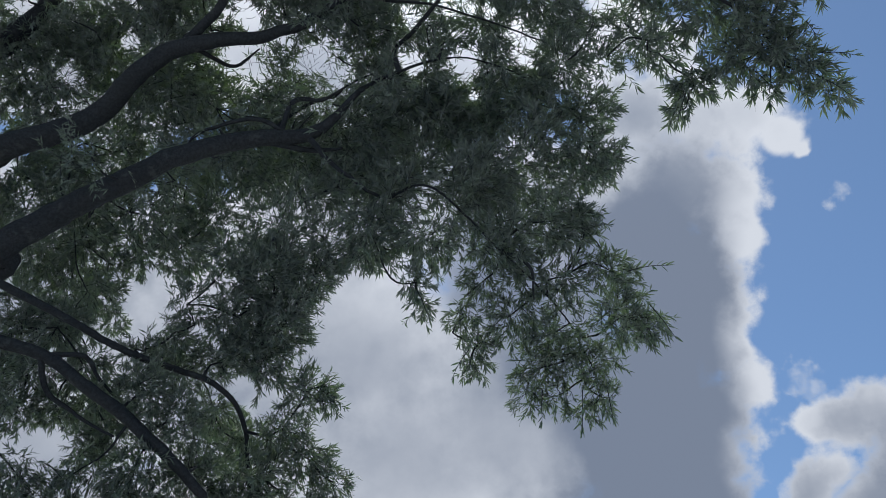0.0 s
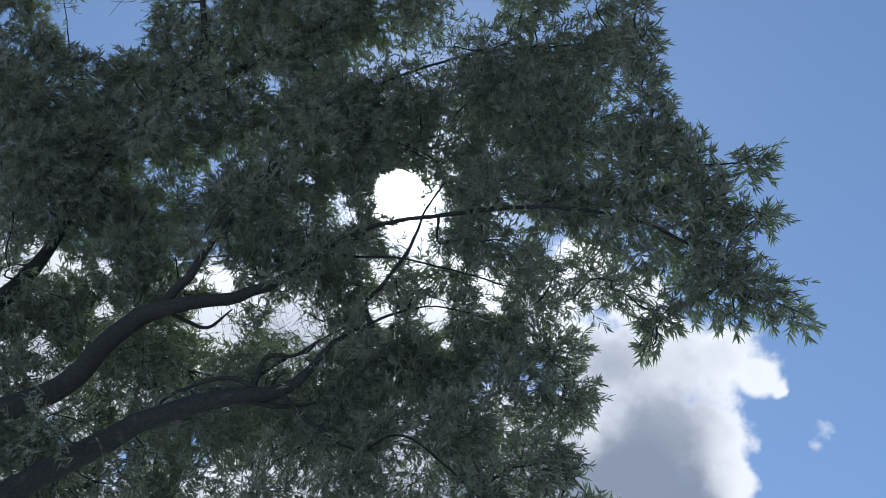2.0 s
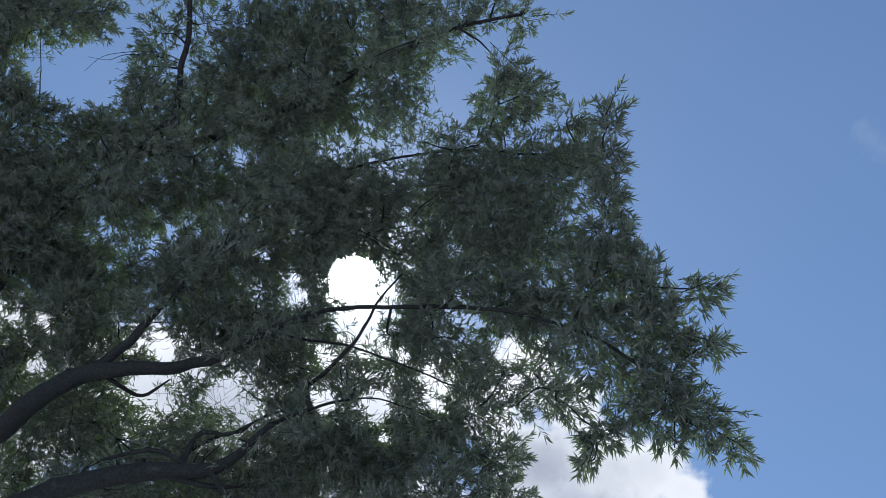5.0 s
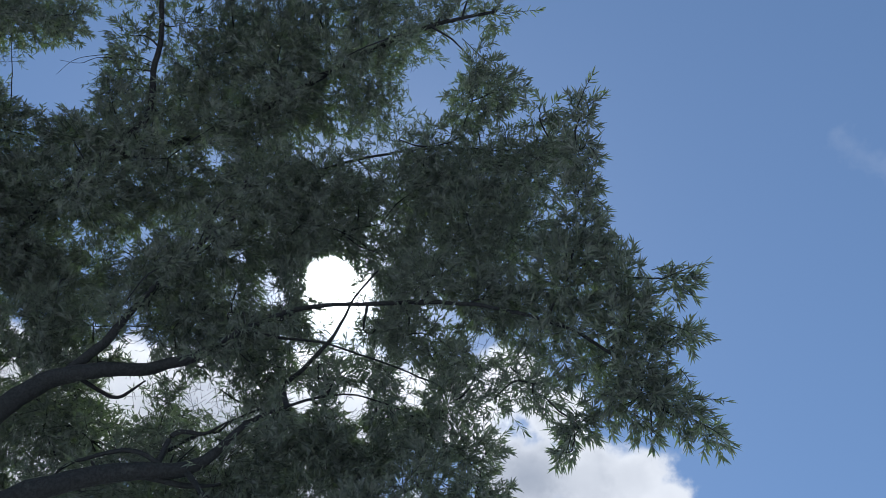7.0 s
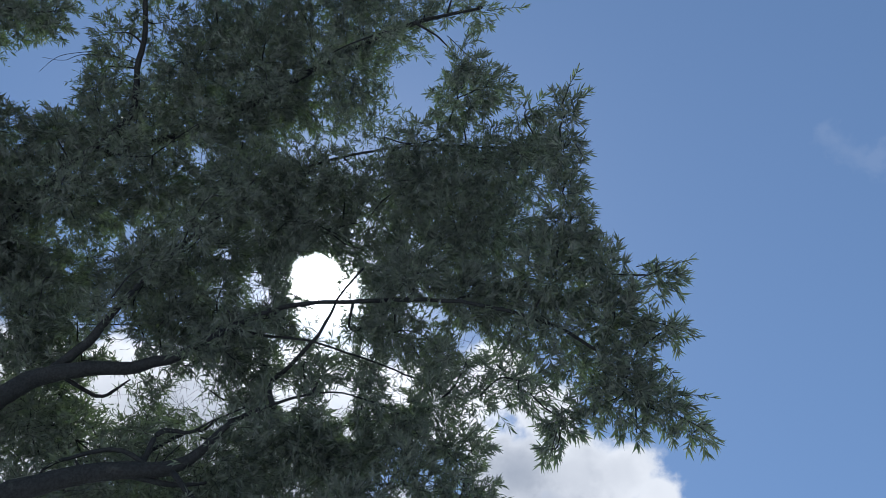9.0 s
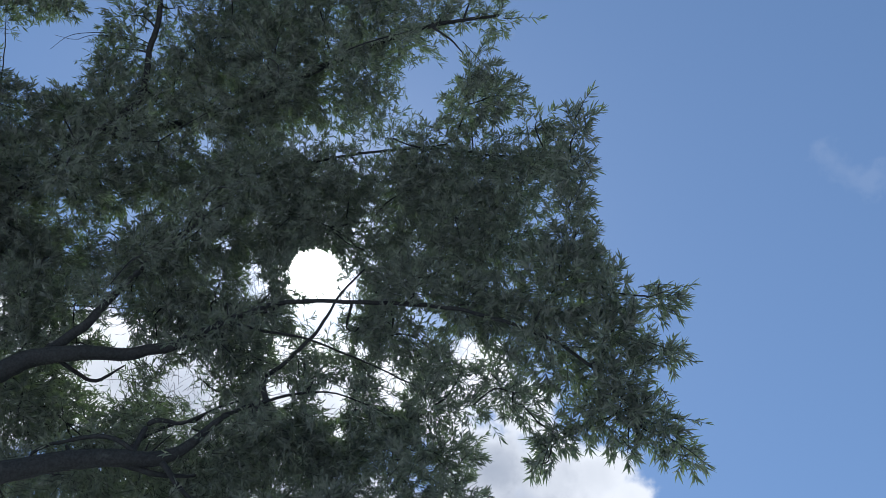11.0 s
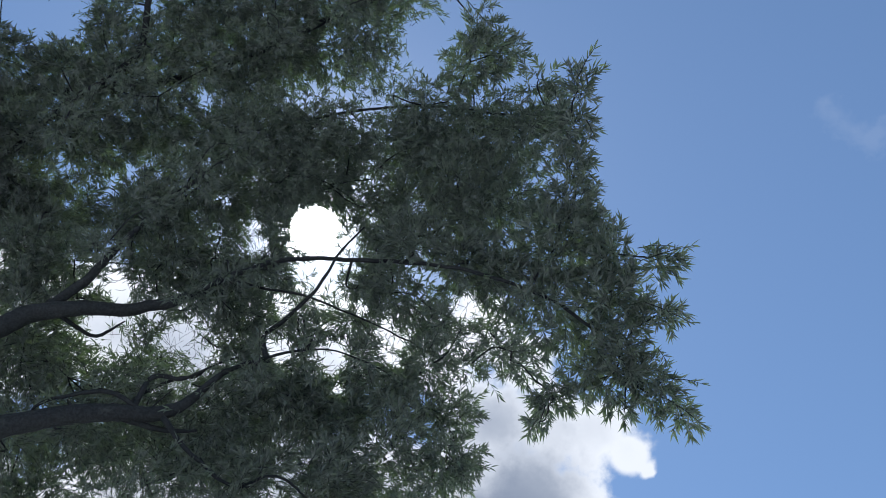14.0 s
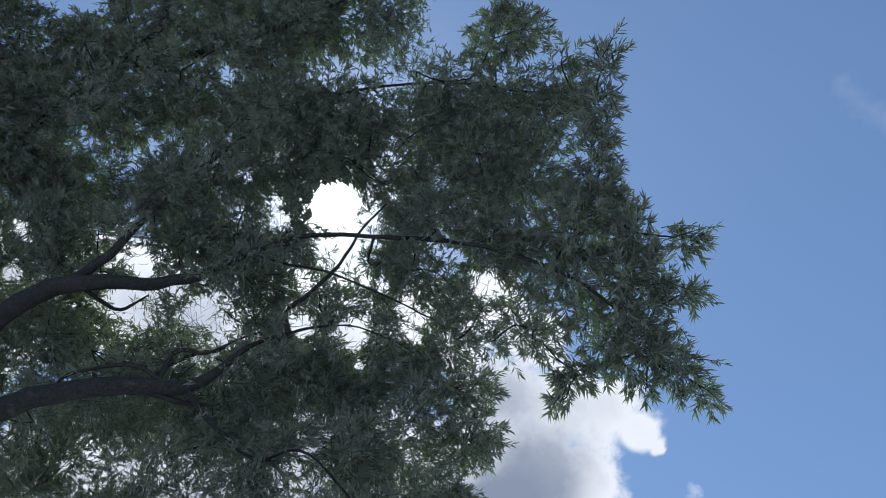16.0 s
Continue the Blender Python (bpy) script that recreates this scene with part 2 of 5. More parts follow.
puff("cloud", -34.53, 46.75, 5.46, 0.70)
puff("cloud", -45.45, 45.84, 6.82, 0.70)
puff("cloud", -41.13, 32.59, 11.94, 0.70)
puff("cloud", -24.66, 50.17, 3.07, 0.60)
puff("cloud", 6.02, 22.88, 7.50, 1.40)
puff("cloud", 10.53, 28.79, 2.90, 0.80)
puff("cloud", 10.56, 25.98, 2.56, 0.60)
puff("cloud", 13.95, 32.25, 1.71, 0.30)
puff("cloud", -12.89, 34.75, 8.87, 0.62)
puff("cloud", -9.36, 28.05, 8.87, 0.62)
puff("cloud", -26.16, 31.81, 8.87, 0.70)
puff("cloud", 20.25, 45.63, 1.50, 0.35)
puff("cloud", 21.20, 44.60, 0.75, 0.25)
puff("cloud", 2.97, 53.07, 3.75, 0.50)
puff("cloud", -5.34, 53.73, 3.75, 0.50)
puff("cloud", -16.45, 53.06, 3.75, 0.50)
puff("cloud", -26.94, 51.74, 3.75, 0.50)
puff("cloud", -36.06, 49.38, 4.09, 0.50)
puff("cloud", 6.60, 27.80, 4.00, 0.98)
puff("cloud", 9.29, 26.69, 2.60, 0.90)
puff("cloud", 4.31, 30.47, 4.00, 0.98)
puff("cloud", -32.58, 25.86, 6.00, 0.72)
puff("cloud", -35.87, 30.40, 6.00, 0.72)
puff("cloud", -31.39, 22.76, 6.00, 0.72)
puff("cloud", -20.28, 51.24, 4.00, 0.70)
puff("cloud", -10.24, 52.58, 4.00, 0.60)
puff("cloud", 0.30, 53.57, 3.40, 0.55)
puff("cloud", 8.38, 54.31, 2.30, 0.45)
puff("cloud", 12.17, 51.89, 2.20, 0.60)
puff("cloud", -5.66, 52.28, 3.50, 0.60)
puff("cloud", -20.34, 50.23, 4.00, 0.60)
puff("cloud", -29.81, 49.12, 4.50, 0.60)
puff("cloud", -12.10, 53.32, 3.20, 0.50)
puff("cloud", -3.45, 39.30, 4.00, 1.10)
puff("cloud", 8.78, 35.10, 3.20, 1.30)
puff("cloud", 8.32, 32.18, 3.20, 1.30)
puff("cloud", 0.68, 34.55, 4.00, 1.20)
puff("cloud_low", 19.21, 29.44, 1.98, 0.70)
puff("cloud_low", 21.19, 29.88, 1.98, 0.70)
puff("cloud_low", 17.25, 29.74, 1.16, 0.40)
puff("cloud_low", 16.34, 26.26, 1.71, 0.80)
puff("cloud_low", 17.86, 27.04, 1.23, 0.60)
puff("cloud_low", 19.42, 25.17, 2.39, 0.90)
puff("cloud_low", 22.43, 27.22, 3.07, 0.90)
puff("cloud_low", 15.22, 24.35, 2.05, 0.80)
puff("wisp", 23.00, 41.82, 0.68, 0.16)
puff("wisp", 21.90, 41.20, 0.42, 0.08)
puff("wisp", 16.86, 32.23, 1.36, 0.12)
puff("wisp", 17.71, 31.40, 1.02, 0.12)
puff("wisp_high", 50.98, 59.02, 1.00, 0.06)
puff("wisp_high", 51.03, 58.23, 1.20, 0.06)
puff("wisp_high", 51.08, 57.45, 1.30, 0.06)
puff("wisp_high", 51.27, 56.69, 1.20, 0.06)
puff("wisp_high", 51.73, 55.94, 1.30, 0.06)
puff("wisp_high", 52.99, 55.98, 1.00, 0.06)
for look_of, puffs in PUFFS.items():
    cloud(look_of, puffs)

# ---- the tree ----
BASE = np.array((-6.9, 5.1, 0.0))
tree = new("tree")
tree.location = BASE
tagged(tree, "large leafy willow oak with dark spreading limbs", "tree")
LINES, LIMB_OBS, LOBE_LIST, OPENINGS = {}, {}, [], []


def part(name, verts, tris, material, parent, label="", kind="", smooth=False):
    ob = new(name, mesh_from(name, np.asarray(verts) - BASE, tris, material, smooth))
    ob.parent = parent
    return tagged(ob, label, kind=kind)


def build_trunk():
    rng = np.random.default_rng(11)
    line = curve_through([(-6.9, 5.1, -0.1, 0.74), (-6.9, 5.1, 0.3, 0.58), (-6.88, 5.12, 1.0, 0.49), (-6.93, 5.1, 2.4, 0.45), (-6.88, 5.08, 4.2, 0.42), (-6.9, 4.98, 5.6, 0.33),
                          (-7.05, 4.6, 7.3, 0.22), (-7.7, 4.1, 9.4, 0.13), (-8.4, 3.8, 11.6, 0.04)], 0.1, 0.008, rng)
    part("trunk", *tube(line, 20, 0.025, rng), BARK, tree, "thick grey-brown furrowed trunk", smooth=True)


build_trunk()


def limb(key, pts):
    rng = np.random.default_rng(len(LINES) + 20)
    line = curve_through(pts, 0.05, 0.006, rng)
    LINES[key] = line
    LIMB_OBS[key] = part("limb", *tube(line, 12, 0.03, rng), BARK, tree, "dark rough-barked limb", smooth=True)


limb("limb_a", [(-6.90, 4.95, 5.05, 0.240), (-4.86, 5.21, 7.31, 0.134), (-4.54, 5.10, 7.43, 0.114), (-4.07, 5.07, 7.58, 0.103), (-3.73, 5.06, 7.80, 0.099), (-3.41, 4.83, 7.96, 0.092), (-3.10, 4.74, 8.18, 0.079), (-2.71, 4.67, 8.21, 0.065), (-2.23, 4.74, 8.35, 0.052), (-1.81, 4.60, 8.38, 0.042), (-1.40, 4.46, 8.56, 0.025), (-0.99, 4.38, 8.69, 0.021), (-0.28, 4.31, 8.63, 0.019), (0.58, 4.19, 8.34, 0.016), (1.32, 4.20, 7.87, 0.015), (1.82, 4.45, 7.39, 0.009)])
limb("limb_b", [(-6.90, 5.10, 4.30, 0.255), (-4.33, 5.19, 6.02, 0.127), (-4.05, 5.02, 6.21, 0.113), (-3.62, 5.00, 6.58, 0.101), (-3.13, 4.89, 6.78, 0.091), (-2.73, 4.87, 7.02, 0.079), (-2.27, 4.91, 7.20, 0.071), (-1.83, 4.98, 7.30, 0.059), (-1.58, 4.91, 7.44, 0.036), (-1.30, 4.76, 7.63, 0.018), (-0.61, 4.67, 7.81, 0.007), (0.02, 4.87, 7.69, 0.005), (0.47, 5.08, 7.31, 0.004)])
limb("limb_c", [(-6.90, 5.10, 6.10, 0.075), (-5.08, 4.96, 6.32, 0.044), (-4.17, 4.91, 5.95, 0.036), (-3.90, 5.00, 5.84, 0.032), (-3.50, 5.18, 5.70, 0.030), (-3.09, 5.36, 5.53, 0.026), (-2.72, 5.59, 5.48, 0.024), (-2.37, 5.64, 5.36, 0.022), (-2.17, 5.83, 5.18, 0.018), (-2.12, 6.08, 4.78, 0.013)])
limb("limb_d", [(-6.90, 5.25, 5.65, 0.090), (-4.73, 4.98, 5.55, 0.058), (-3.93, 4.92, 5.34, 0.050), (-3.67, 4.95, 5.28, 0.046), (-3.42, 5.12, 5.28, 0.044), (-3.15, 5.21, 5.11, 0.045), (-2.95, 5.39, 5.02, 0.048), (-2.61, 5.51, 4.78, 0.044), (-2.31, 5.77, 4.54, 0.034)])
limb("limb_e", [(-6.75, 4.80, 6.10, 0.195), (-5.22, 5.08, 8.68, 0.121), (-4.87, 4.99, 8.99, 0.097), (-4.59, 4.87, 9.25, 0.079), (-4.33, 4.65, 9.53, 0.055), (-3.99, 4.30, 9.90, 0.043), (-3.46, 3.83, 10.36, 0.036), (-2.79, 3.39, 10.78, 0.033), (-2.69, 2.92, 11.13, 0.031), (-2.60, 2.62, 11.21, 0.028), (-2.55, 1.98, 11.37, 0.022)])
limb("limb_f", [(-7.05, 4.50, 7.30, 0.165), (-5.46, 3.72, 10.46, 0.079), (-4.55, 3.81, 10.75, 0.065), (-3.43, 3.89, 11.03, 0.058), (-2.35, 3.69, 11.11, 0.047), (-1.42, 3.28, 11.12, 0.036), (-0.56, 2.80, 11.04, 0.029), (0.13, 2.51, 10.99, 0.023), (0.80, 2.32, 10.85, 0.014)])
limb("limb_g", [(-1.83, 4.98, 7.30, 0.026), (-1.52, 5.03, 6.94, 0.016), (-1.16, 5.13, 6.71, 0.012), (-0.79, 5.01, 6.69, 0.010), (-0.29, 5.26, 6.27, 0.008), (0.19, 5.59, 5.87, 0.006), (0.42, 5.87, 5.46, 0.004)])
limb("limb_h", [(-2.96, 4.70, 8.26, 0.047), (-2.70, 4.56, 8.47, 0.041), (-2.49, 4.36, 8.68, 0.031), (-2.22, 4.23, 9.20, 0.021), (-1.69, 4.02, 9.96, 0.017), (-0.89, 3.75, 10.38, 0.014), (0.15, 3.56, 10.35, 0.011), (1.10, 3.47, 10.01, 0.008)])


def bare_branch(pts):
    rng = np.random.default_rng(int(abs(pts[0][0]) * 1000) + 5)
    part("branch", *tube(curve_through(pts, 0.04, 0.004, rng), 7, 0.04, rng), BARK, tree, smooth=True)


bare_branch([(-1.50, 4.49, 8.52, 0.0150), (-1.19, 4.50, 8.40, 0.0125), (-0.81, 4.57, 8.41, 0.0103), (-0.23, 4.68, 8.21, 0.0080), (0.14, 4.72, 8.00, 0.0057)])
bare_branch([(-1.05, 4.73, 7.70, 0.0254), (-1.15, 4.84, 8.17, 0.0221), (-0.99, 4.73, 8.28, 0.0194), (-0.78, 4.56, 8.42, 0.0168), (-0.65, 4.41, 8.54, 0.0141), (-0.55, 4.25, 8.64, 0.0115), (-0.36, 4.14, 8.90, 0.0090)])
bare_branch([(-4.24, 3.83, 10.83, 0.0089), (-4.19, 3.47, 10.88, 0.0077), (-4.13, 2.97, 11.07, 0.0054), (-4.10, 2.59, 11.18, 0.0031)])
bare_branch([(-2.68, 2.89, 11.14, 0.0054), (-2.95, 2.82, 11.22, 0.0047), (-3.26, 2.79, 11.13, 0.0037), (-3.47, 2.82, 11.04, 0.0028), (-3.63, 2.93, 10.95, 0.0019)])
bare_branch([(-2.69, 2.92, 11.13, 0.0054), (-2.98, 2.85, 11.20, 0.0047), (-3.26, 2.82, 11.12, 0.0037), (-3.42, 2.85, 11.05, 0.0028), (-3.59, 2.80, 11.00, 0.0019)])
bare_branch([(-2.11, 4.94, 7.24, 0.0193), (-2.13, 5.24, 7.82, 0.0175), (-1.87, 5.17, 7.96, 0.0149), (-1.71, 5.17, 8.01, 0.0122), (-1.60, 5.12, 8.08, 0.0096), (-1.37, 5.07, 8.17, 0.0070)])
bare_branch([(-2.89, 4.70, 8.20, 0.0199), (-2.64, 4.96, 8.24, 0.0181), (-2.49, 4.95, 8.31, 0.0127), (-2.38, 4.90, 8.38, 0.0073)])
bare_branch([(0.19, 2.49, 10.98, 0.0164), (0.16, 2.47, 10.84, 0.0143), (0.35, 2.58, 10.81, 0.0100), (0.51, 2.70, 10.62, 0.0056)])
bare_branch([(-2.19, 4.92, 7.22, 0.0307), (-2.01, 5.00, 7.22, 0.0279), (-1.75, 5.09, 7.23, 0.0195), (-1.52, 5.01, 7.16, 0.0109)])
bare_branch([(-2.03, 4.95, 7.25, 0.0234), (-1.94, 4.85, 7.58, 0.0213), (-1.72, 4.89, 7.62, 0.0149), (-1.53, 4.84, 7.71, 0.0085)])
bare_branch([(-3.44, 5.10, 5.28, 0.0235), (-3.41, 5.26, 5.09, 0.0214), (-3.25, 5.42, 5.00, 0.0150), (-2.94, 5.49, 4.85, 0.0084)])
bare_branch([(-3.42, 5.12, 5.28, 0.0212), (-3.19, 5.23, 5.34, 0.0193), (-3.11, 5.35, 5.24, 0.0135), (-3.00, 5.47, 5.15, 0.0077)])
bare_branch([(-0.29, 5.26, 6.27, 0.0158), (-0.06, 5.24, 6.07, 0.0144), (-0.03, 5.40, 5.88, 0.0057)])
bare_branch([(-1.95, 4.96, 7.27, 0.0205), (-2.21, 4.80, 7.32, 0.0186), (-2.69, 4.88, 7.25, 0.0132), (-2.78, 4.96, 7.13, 0.0076)])


def opening(p, q, k, clean=False):
    """A gap cut along the camera's sight line, widening with k; a clean one has an even rim."""
    OPENINGS.append((np.array(p), np.array(q), k * 5, k * 15, clean))


# round hole through the leaves that shapes the sun's bloom disc
opening((-0.48, 2.47, 5.90), (-1.43, 7.41, 14.54), 0.0238, True)
opening((-0.56, 2.65, 5.81), (-1.50, 8.03, 14.18), 0.0143)
opening((-0.44, 2.62, 5.84), (-1.13, 7.96, 14.27), 0.0119)
opening((-0.33, 2.61, 5.85), (-0.82, 7.92, 14.31), 0.0071)
opening((-0.66, 2.78, 5.71), (-1.82, 8.44, 13.87), 0.0101)
opening((-0.73, 2.53, 5.85), (-2.19, 7.60, 14.35), 0.0071)
opening((-0.28, 2.54, 5.90), (-0.83, 7.61, 14.50), 0.0083)
opening((-1.68, 1.48, 6.02), (-5.18, 4.18, 14.98), 0.029)
opening((-1.74, 1.51, 5.98), (-5.37, 4.27, 14.88), 0.021)
opening((-1.59, 1.45, 6.06), (-4.92, 4.09, 15.11), 0.020)
opening((0.14, 1.57, 6.32), (0.28, 4.45, 15.89), 0.017)
opening((0.11, 1.65, 6.29), (0.18, 4.70, 15.82), 0.014)
opening((-0.70, 2.53, 5.84), (-2.28, 7.57, 14.34), 0.008)
opening((-0.55, 2.83, 5.68), (-1.82, 8.45, 13.85), 0.012)
opening((-1.11, 2.92, 5.48), (-3.51, 8.73, 13.26), 0.012)
opening((-1.46, 2.80, 5.44), (-4.56, 8.37, 13.15), 0.008)
opening((-1.38, 2.67, 5.56), (-4.32, 7.99, 13.51), 0.011)
opening((-1.00, 2.96, 5.48), (-3.18, 8.86, 13.26), 0.007)
opening((-0.57, 3.01, 5.54), (-1.88, 9.02, 13.43), 0.009)
opening((-0.31, 3.08, 5.52), (-1.10, 9.21, 13.39), 0.011)
opening((-2.11, 2.34, 5.43), (-6.50, 7.01, 13.11), 0.014)
opening((-2.30, 2.37, 5.30), (-7.07, 7.08, 12.72), 0.014)
opening((-1.92, 2.64, 5.35), (-5.92, 7.89, 12.85), 0.010)
opening((0.38, 2.79, 5.74), (0.96, 8.35, 14.03), 0.012)
opening((-1.95, 3.58, 4.46), (-5.91, 10.78, 10.16), 0.020)
opening((-1.98, 3.64, 4.36), (-6.01, 10.95, 9.87), 0.013)
opening((-1.88, 3.53, 4.57), (-5.70, 10.64, 10.47), 0.013)
opening((-2.33, 3.81, 3.80), (-7.04, 11.47, 8.17), 0.020)
opening((-1.52, 3.96, 4.21), (-4.61, 11.93, 9.40), 0.015)
opening((-0.91, 3.88, 4.60), (-2.80, 11.67, 10.58), 0.037)
opening((-2.19, 2.69, 5.18), (-6.64, 8.11, 12.31), 0.010)
opening((0.15, 3.96, 4.63), (0.38, 11.92, 10.68), 0.007)
opening((-1.39, 4.01, 4.21), (-4.24, 12.06, 9.40), 0.007)
opening((-1.07, 2.99, 5.47), (-3.36, 8.72, 13.34), 0.011)
opening((-1.32, 2.99, 5.39), (-4.11, 8.72, 13.09), 0.010)
opening((-1.41, 2.90, 5.42), (-4.38, 8.43, 13.20), 0.007)
opening((-0.95, 3.12, 5.41), (-2.99, 9.10, 13.16), 0.006)
opening((-1.37, 2.76, 5.53), (-4.27, 8.03, 13.52), 0.007)
opening((-1.61, 2.36, 5.68), (-4.97, 6.83, 13.97), 0.007)
opening((-0.59, 3.08, 5.51), (-1.91, 8.99, 13.47), 0.007)
opening((-0.32, 3.12, 5.52), (-1.12, 9.11, 13.49), 0.007)
opening((-1.89, 2.54, 5.45), (-5.81, 7.35, 13.29), 0.007)
opening((0.38, 2.88, 5.70), (0.99, 8.38, 14.02), 0.010)
opening((-0.06, 3.06, 5.58), (-0.34, 8.93, 13.67), 0.006)
opening((-0.13, 1.95, 6.19), (-0.55, 5.58, 15.49), 0.007)
opening((-1.41, 2.86, 5.43), (-4.30, 8.63, 13.08), 0.009)
opening((-1.08, 2.89, 5.52), (-3.29, 8.71, 13.35), 0.010)
opening((-1.00, 2.96, 5.49), (-3.07, 8.92, 13.25), 0.007)
opening((-0.59, 3.01, 5.54), (-1.82, 9.06, 13.41), 0.007)
opening((-0.30, 3.14, 5.47), (-0.96, 9.45, 13.20), 0.006)
opening((-1.41, 2.65, 5.59), (-4.29, 7.98, 13.54), 0.011)
opening((-0.01, 3.41, 5.25), (-0.08, 10.26, 12.54), 0.006)
opening((-1.35, 3.44, 4.94), (-4.12, 10.36, 11.61), 0.007)
opening((-1.21, 3.46, 4.98), (-3.70, 10.43, 11.71), 0.006)
opening((-1.52, 3.38, 4.93), (-4.61, 10.18, 11.58), 0.006)
opening((-0.02, 1.51, 6.38), (0.10, 4.63, 15.88), 0.0202)
opening((-0.05, 1.60, 6.35), (0.03, 4.88, 15.79), 0.0119)
opening((-0.10, 2.89, 5.67), (-0.14, 8.76, 13.77), 0.0143)
opening((-0.65, 2.99, 5.56), (-1.77, 9.07, 13.42), 0.0101)
opening((-0.39, 3.02, 5.56), (-0.99, 9.15, 13.44), 0.0143)
opening((-0.25, 2.81, 5.73), (-0.58, 8.52, 13.93), 0.0083)
opening((-0.34, 2.79, 5.74), (-0.84, 8.45, 13.97), 0.0083)
opening((0.30, 2.77, 5.74), (1.09, 8.40, 13.96), 0.0155)
opening((0.33, 2.91, 5.63), (1.18, 8.83, 13.65), 0.0119)
opening((-1.01, 2.97, 5.50), (-2.84, 9.01, 13.26), 0.0107)
opening((0.03, 2.66, 5.83), (0.27, 8.08, 14.23), 0.0054)
opening((0.03, 2.33, 6.02), (0.26, 7.09, 14.82), 0.0083)
opening((-0.19, 2.41, 5.98), (-0.40, 7.31, 14.69), 0.0065)
opening((-0.82, 2.44, 5.90), (-2.29, 7.42, 14.45), 0.0119)
opening((-0.97, 2.32, 5.94), (-2.73, 7.06, 14.57), 0.0083)
opening((0.22, 2.95, 5.62), (0.85, 8.94, 13.60), 0.0071)
opening((-0.07, 3.02, 5.57), (-0.02, 9.15, 13.47), 0.0077)
opening((-1.08, 2.90, 5.51), (-3.31, 8.74, 13.32), 0.0155)
opening((-1.22, 2.77, 5.57), (-3.73, 8.35, 13.48), 0.0095)
opening((-0.31, 3.01, 5.57), (-0.99, 9.07, 13.50), 0.0143)
opening((-0.28, 3.15, 5.46), (-0.90, 9.50, 13.16), 0.0083)
opening((0.01, 2.95, 5.63), (-0.02, 8.90, 13.67), 0.0083)
opening((-0.65, 2.98, 5.56), (-2.01, 8.97, 13.44), 0.0107)
opening((-2.21, 2.65, 5.19), (-6.70, 7.99, 12.36), 0.0077)
opening((-1.93, 2.62, 5.38), (-5.86, 7.90, 12.91), 0.0077)
opening((-0.10, 3.34, 5.31), (-0.37, 10.05, 12.72), 0.0060)
opening((-0.42, 3.42, 5.21), (-1.32, 10.31, 12.40), 0.0054)
opening((0.13, 3.36, 5.30), (0.33, 10.11, 12.67), 0.0071)
opening((-0.73, 2.57, 5.82), (-2.30, 7.59, 14.33), 0.0143)
opening((-1.94, 1.34, 6.03), (-5.72, 4.02, 14.90), 0.0238)
opening((-1.80, 1.42, 6.06), (-5.31, 4.26, 14.99), 0.0190)


# set to fit the camera's view, where the crown is closed and where it lets light sift through: azimuth, elevation,
# radius (degrees), density of the fill or share of leaves lost
THICK = [(11.3, 54.3, 2.0, 0.3), (4.3, 54.9, 1.5, 0.25), (-5.3, 61.1, 1.4, 0.5), (-44.2, 50.2, 3.1, 0.2), (-39.1, 47.4, 3.4, 0.2), (-34.1, 42.8, 2.7, 0.25), (-6.0, 68.4, 2.2, 0.3), (-34.3, 61.3, 6.5, 0.34), (-40.1, 56.7, 5.1, 0.34), (-25.1, 64.8, 4.1, 0.31), (8.6, 64.0, 4.8, 0.37), (-5.3, 63.9, 3.1, 0.41), (-28.1, 70.8, 3.4, 0.4), (11.6, 58.4, 3.4, 0.41), (-20.5, 46.2, 4.8, 0.3), (15.7, 58.7, 2.0, 0.6), (-2.0, 53.8, 3.4, 0.16), (-7.6, 53.5, 2.4, 0.2), (4.4, 57.3, 3.1, 0.34), (-15.8, 59.7, 2.7, 0.45), (-11.2, 62.4, 2.0, 0.7), (-3.6, 59.9, 2.0, 0.6), (-17.5, 54.9, 2.4, 0.4), (21.2, 54.2, 1.4, 0.5)]
THIN = [(7.8, 54.5, 2.4, 0.2), (-23.8, 50.8, 4.4, 0.2), (-10.0, 69.0, 3.8, 0.22), (19.2, 63.2, 1.7, 0.4), (-34.6, 57.0, 1.7, 0.2), (16.2, 53.2, 2.4, 0.12), (-19.0, 51.5, 2.4, 0.25), (-24.0, 41.7, 3.1, 0.35), (-32.1, 26.3, 1.7, 0.45), (-9.1, 43.6, 2.6, 0.45), (-0.1, 47.1, 3.8, 0.35), (-3.6, 53.1, 3.4, 0.3), (4.4, 51.5, 2.0, 0.35), (-18.1, 41.7, 3.1, 0.25), (-26.4, 50.5, 2.4, 0.3), (-17.9, 48.5, 3.8, 0.35)]


def off_axis(pts, az, el):
    """Degrees between a direction from the camera's standpoint and the points."""
    return np.degrees(np.arccos(np.clip(unit(pts - np.array((0, 0, 1.6))) @ puff_dir(az, el), -1, 1)))


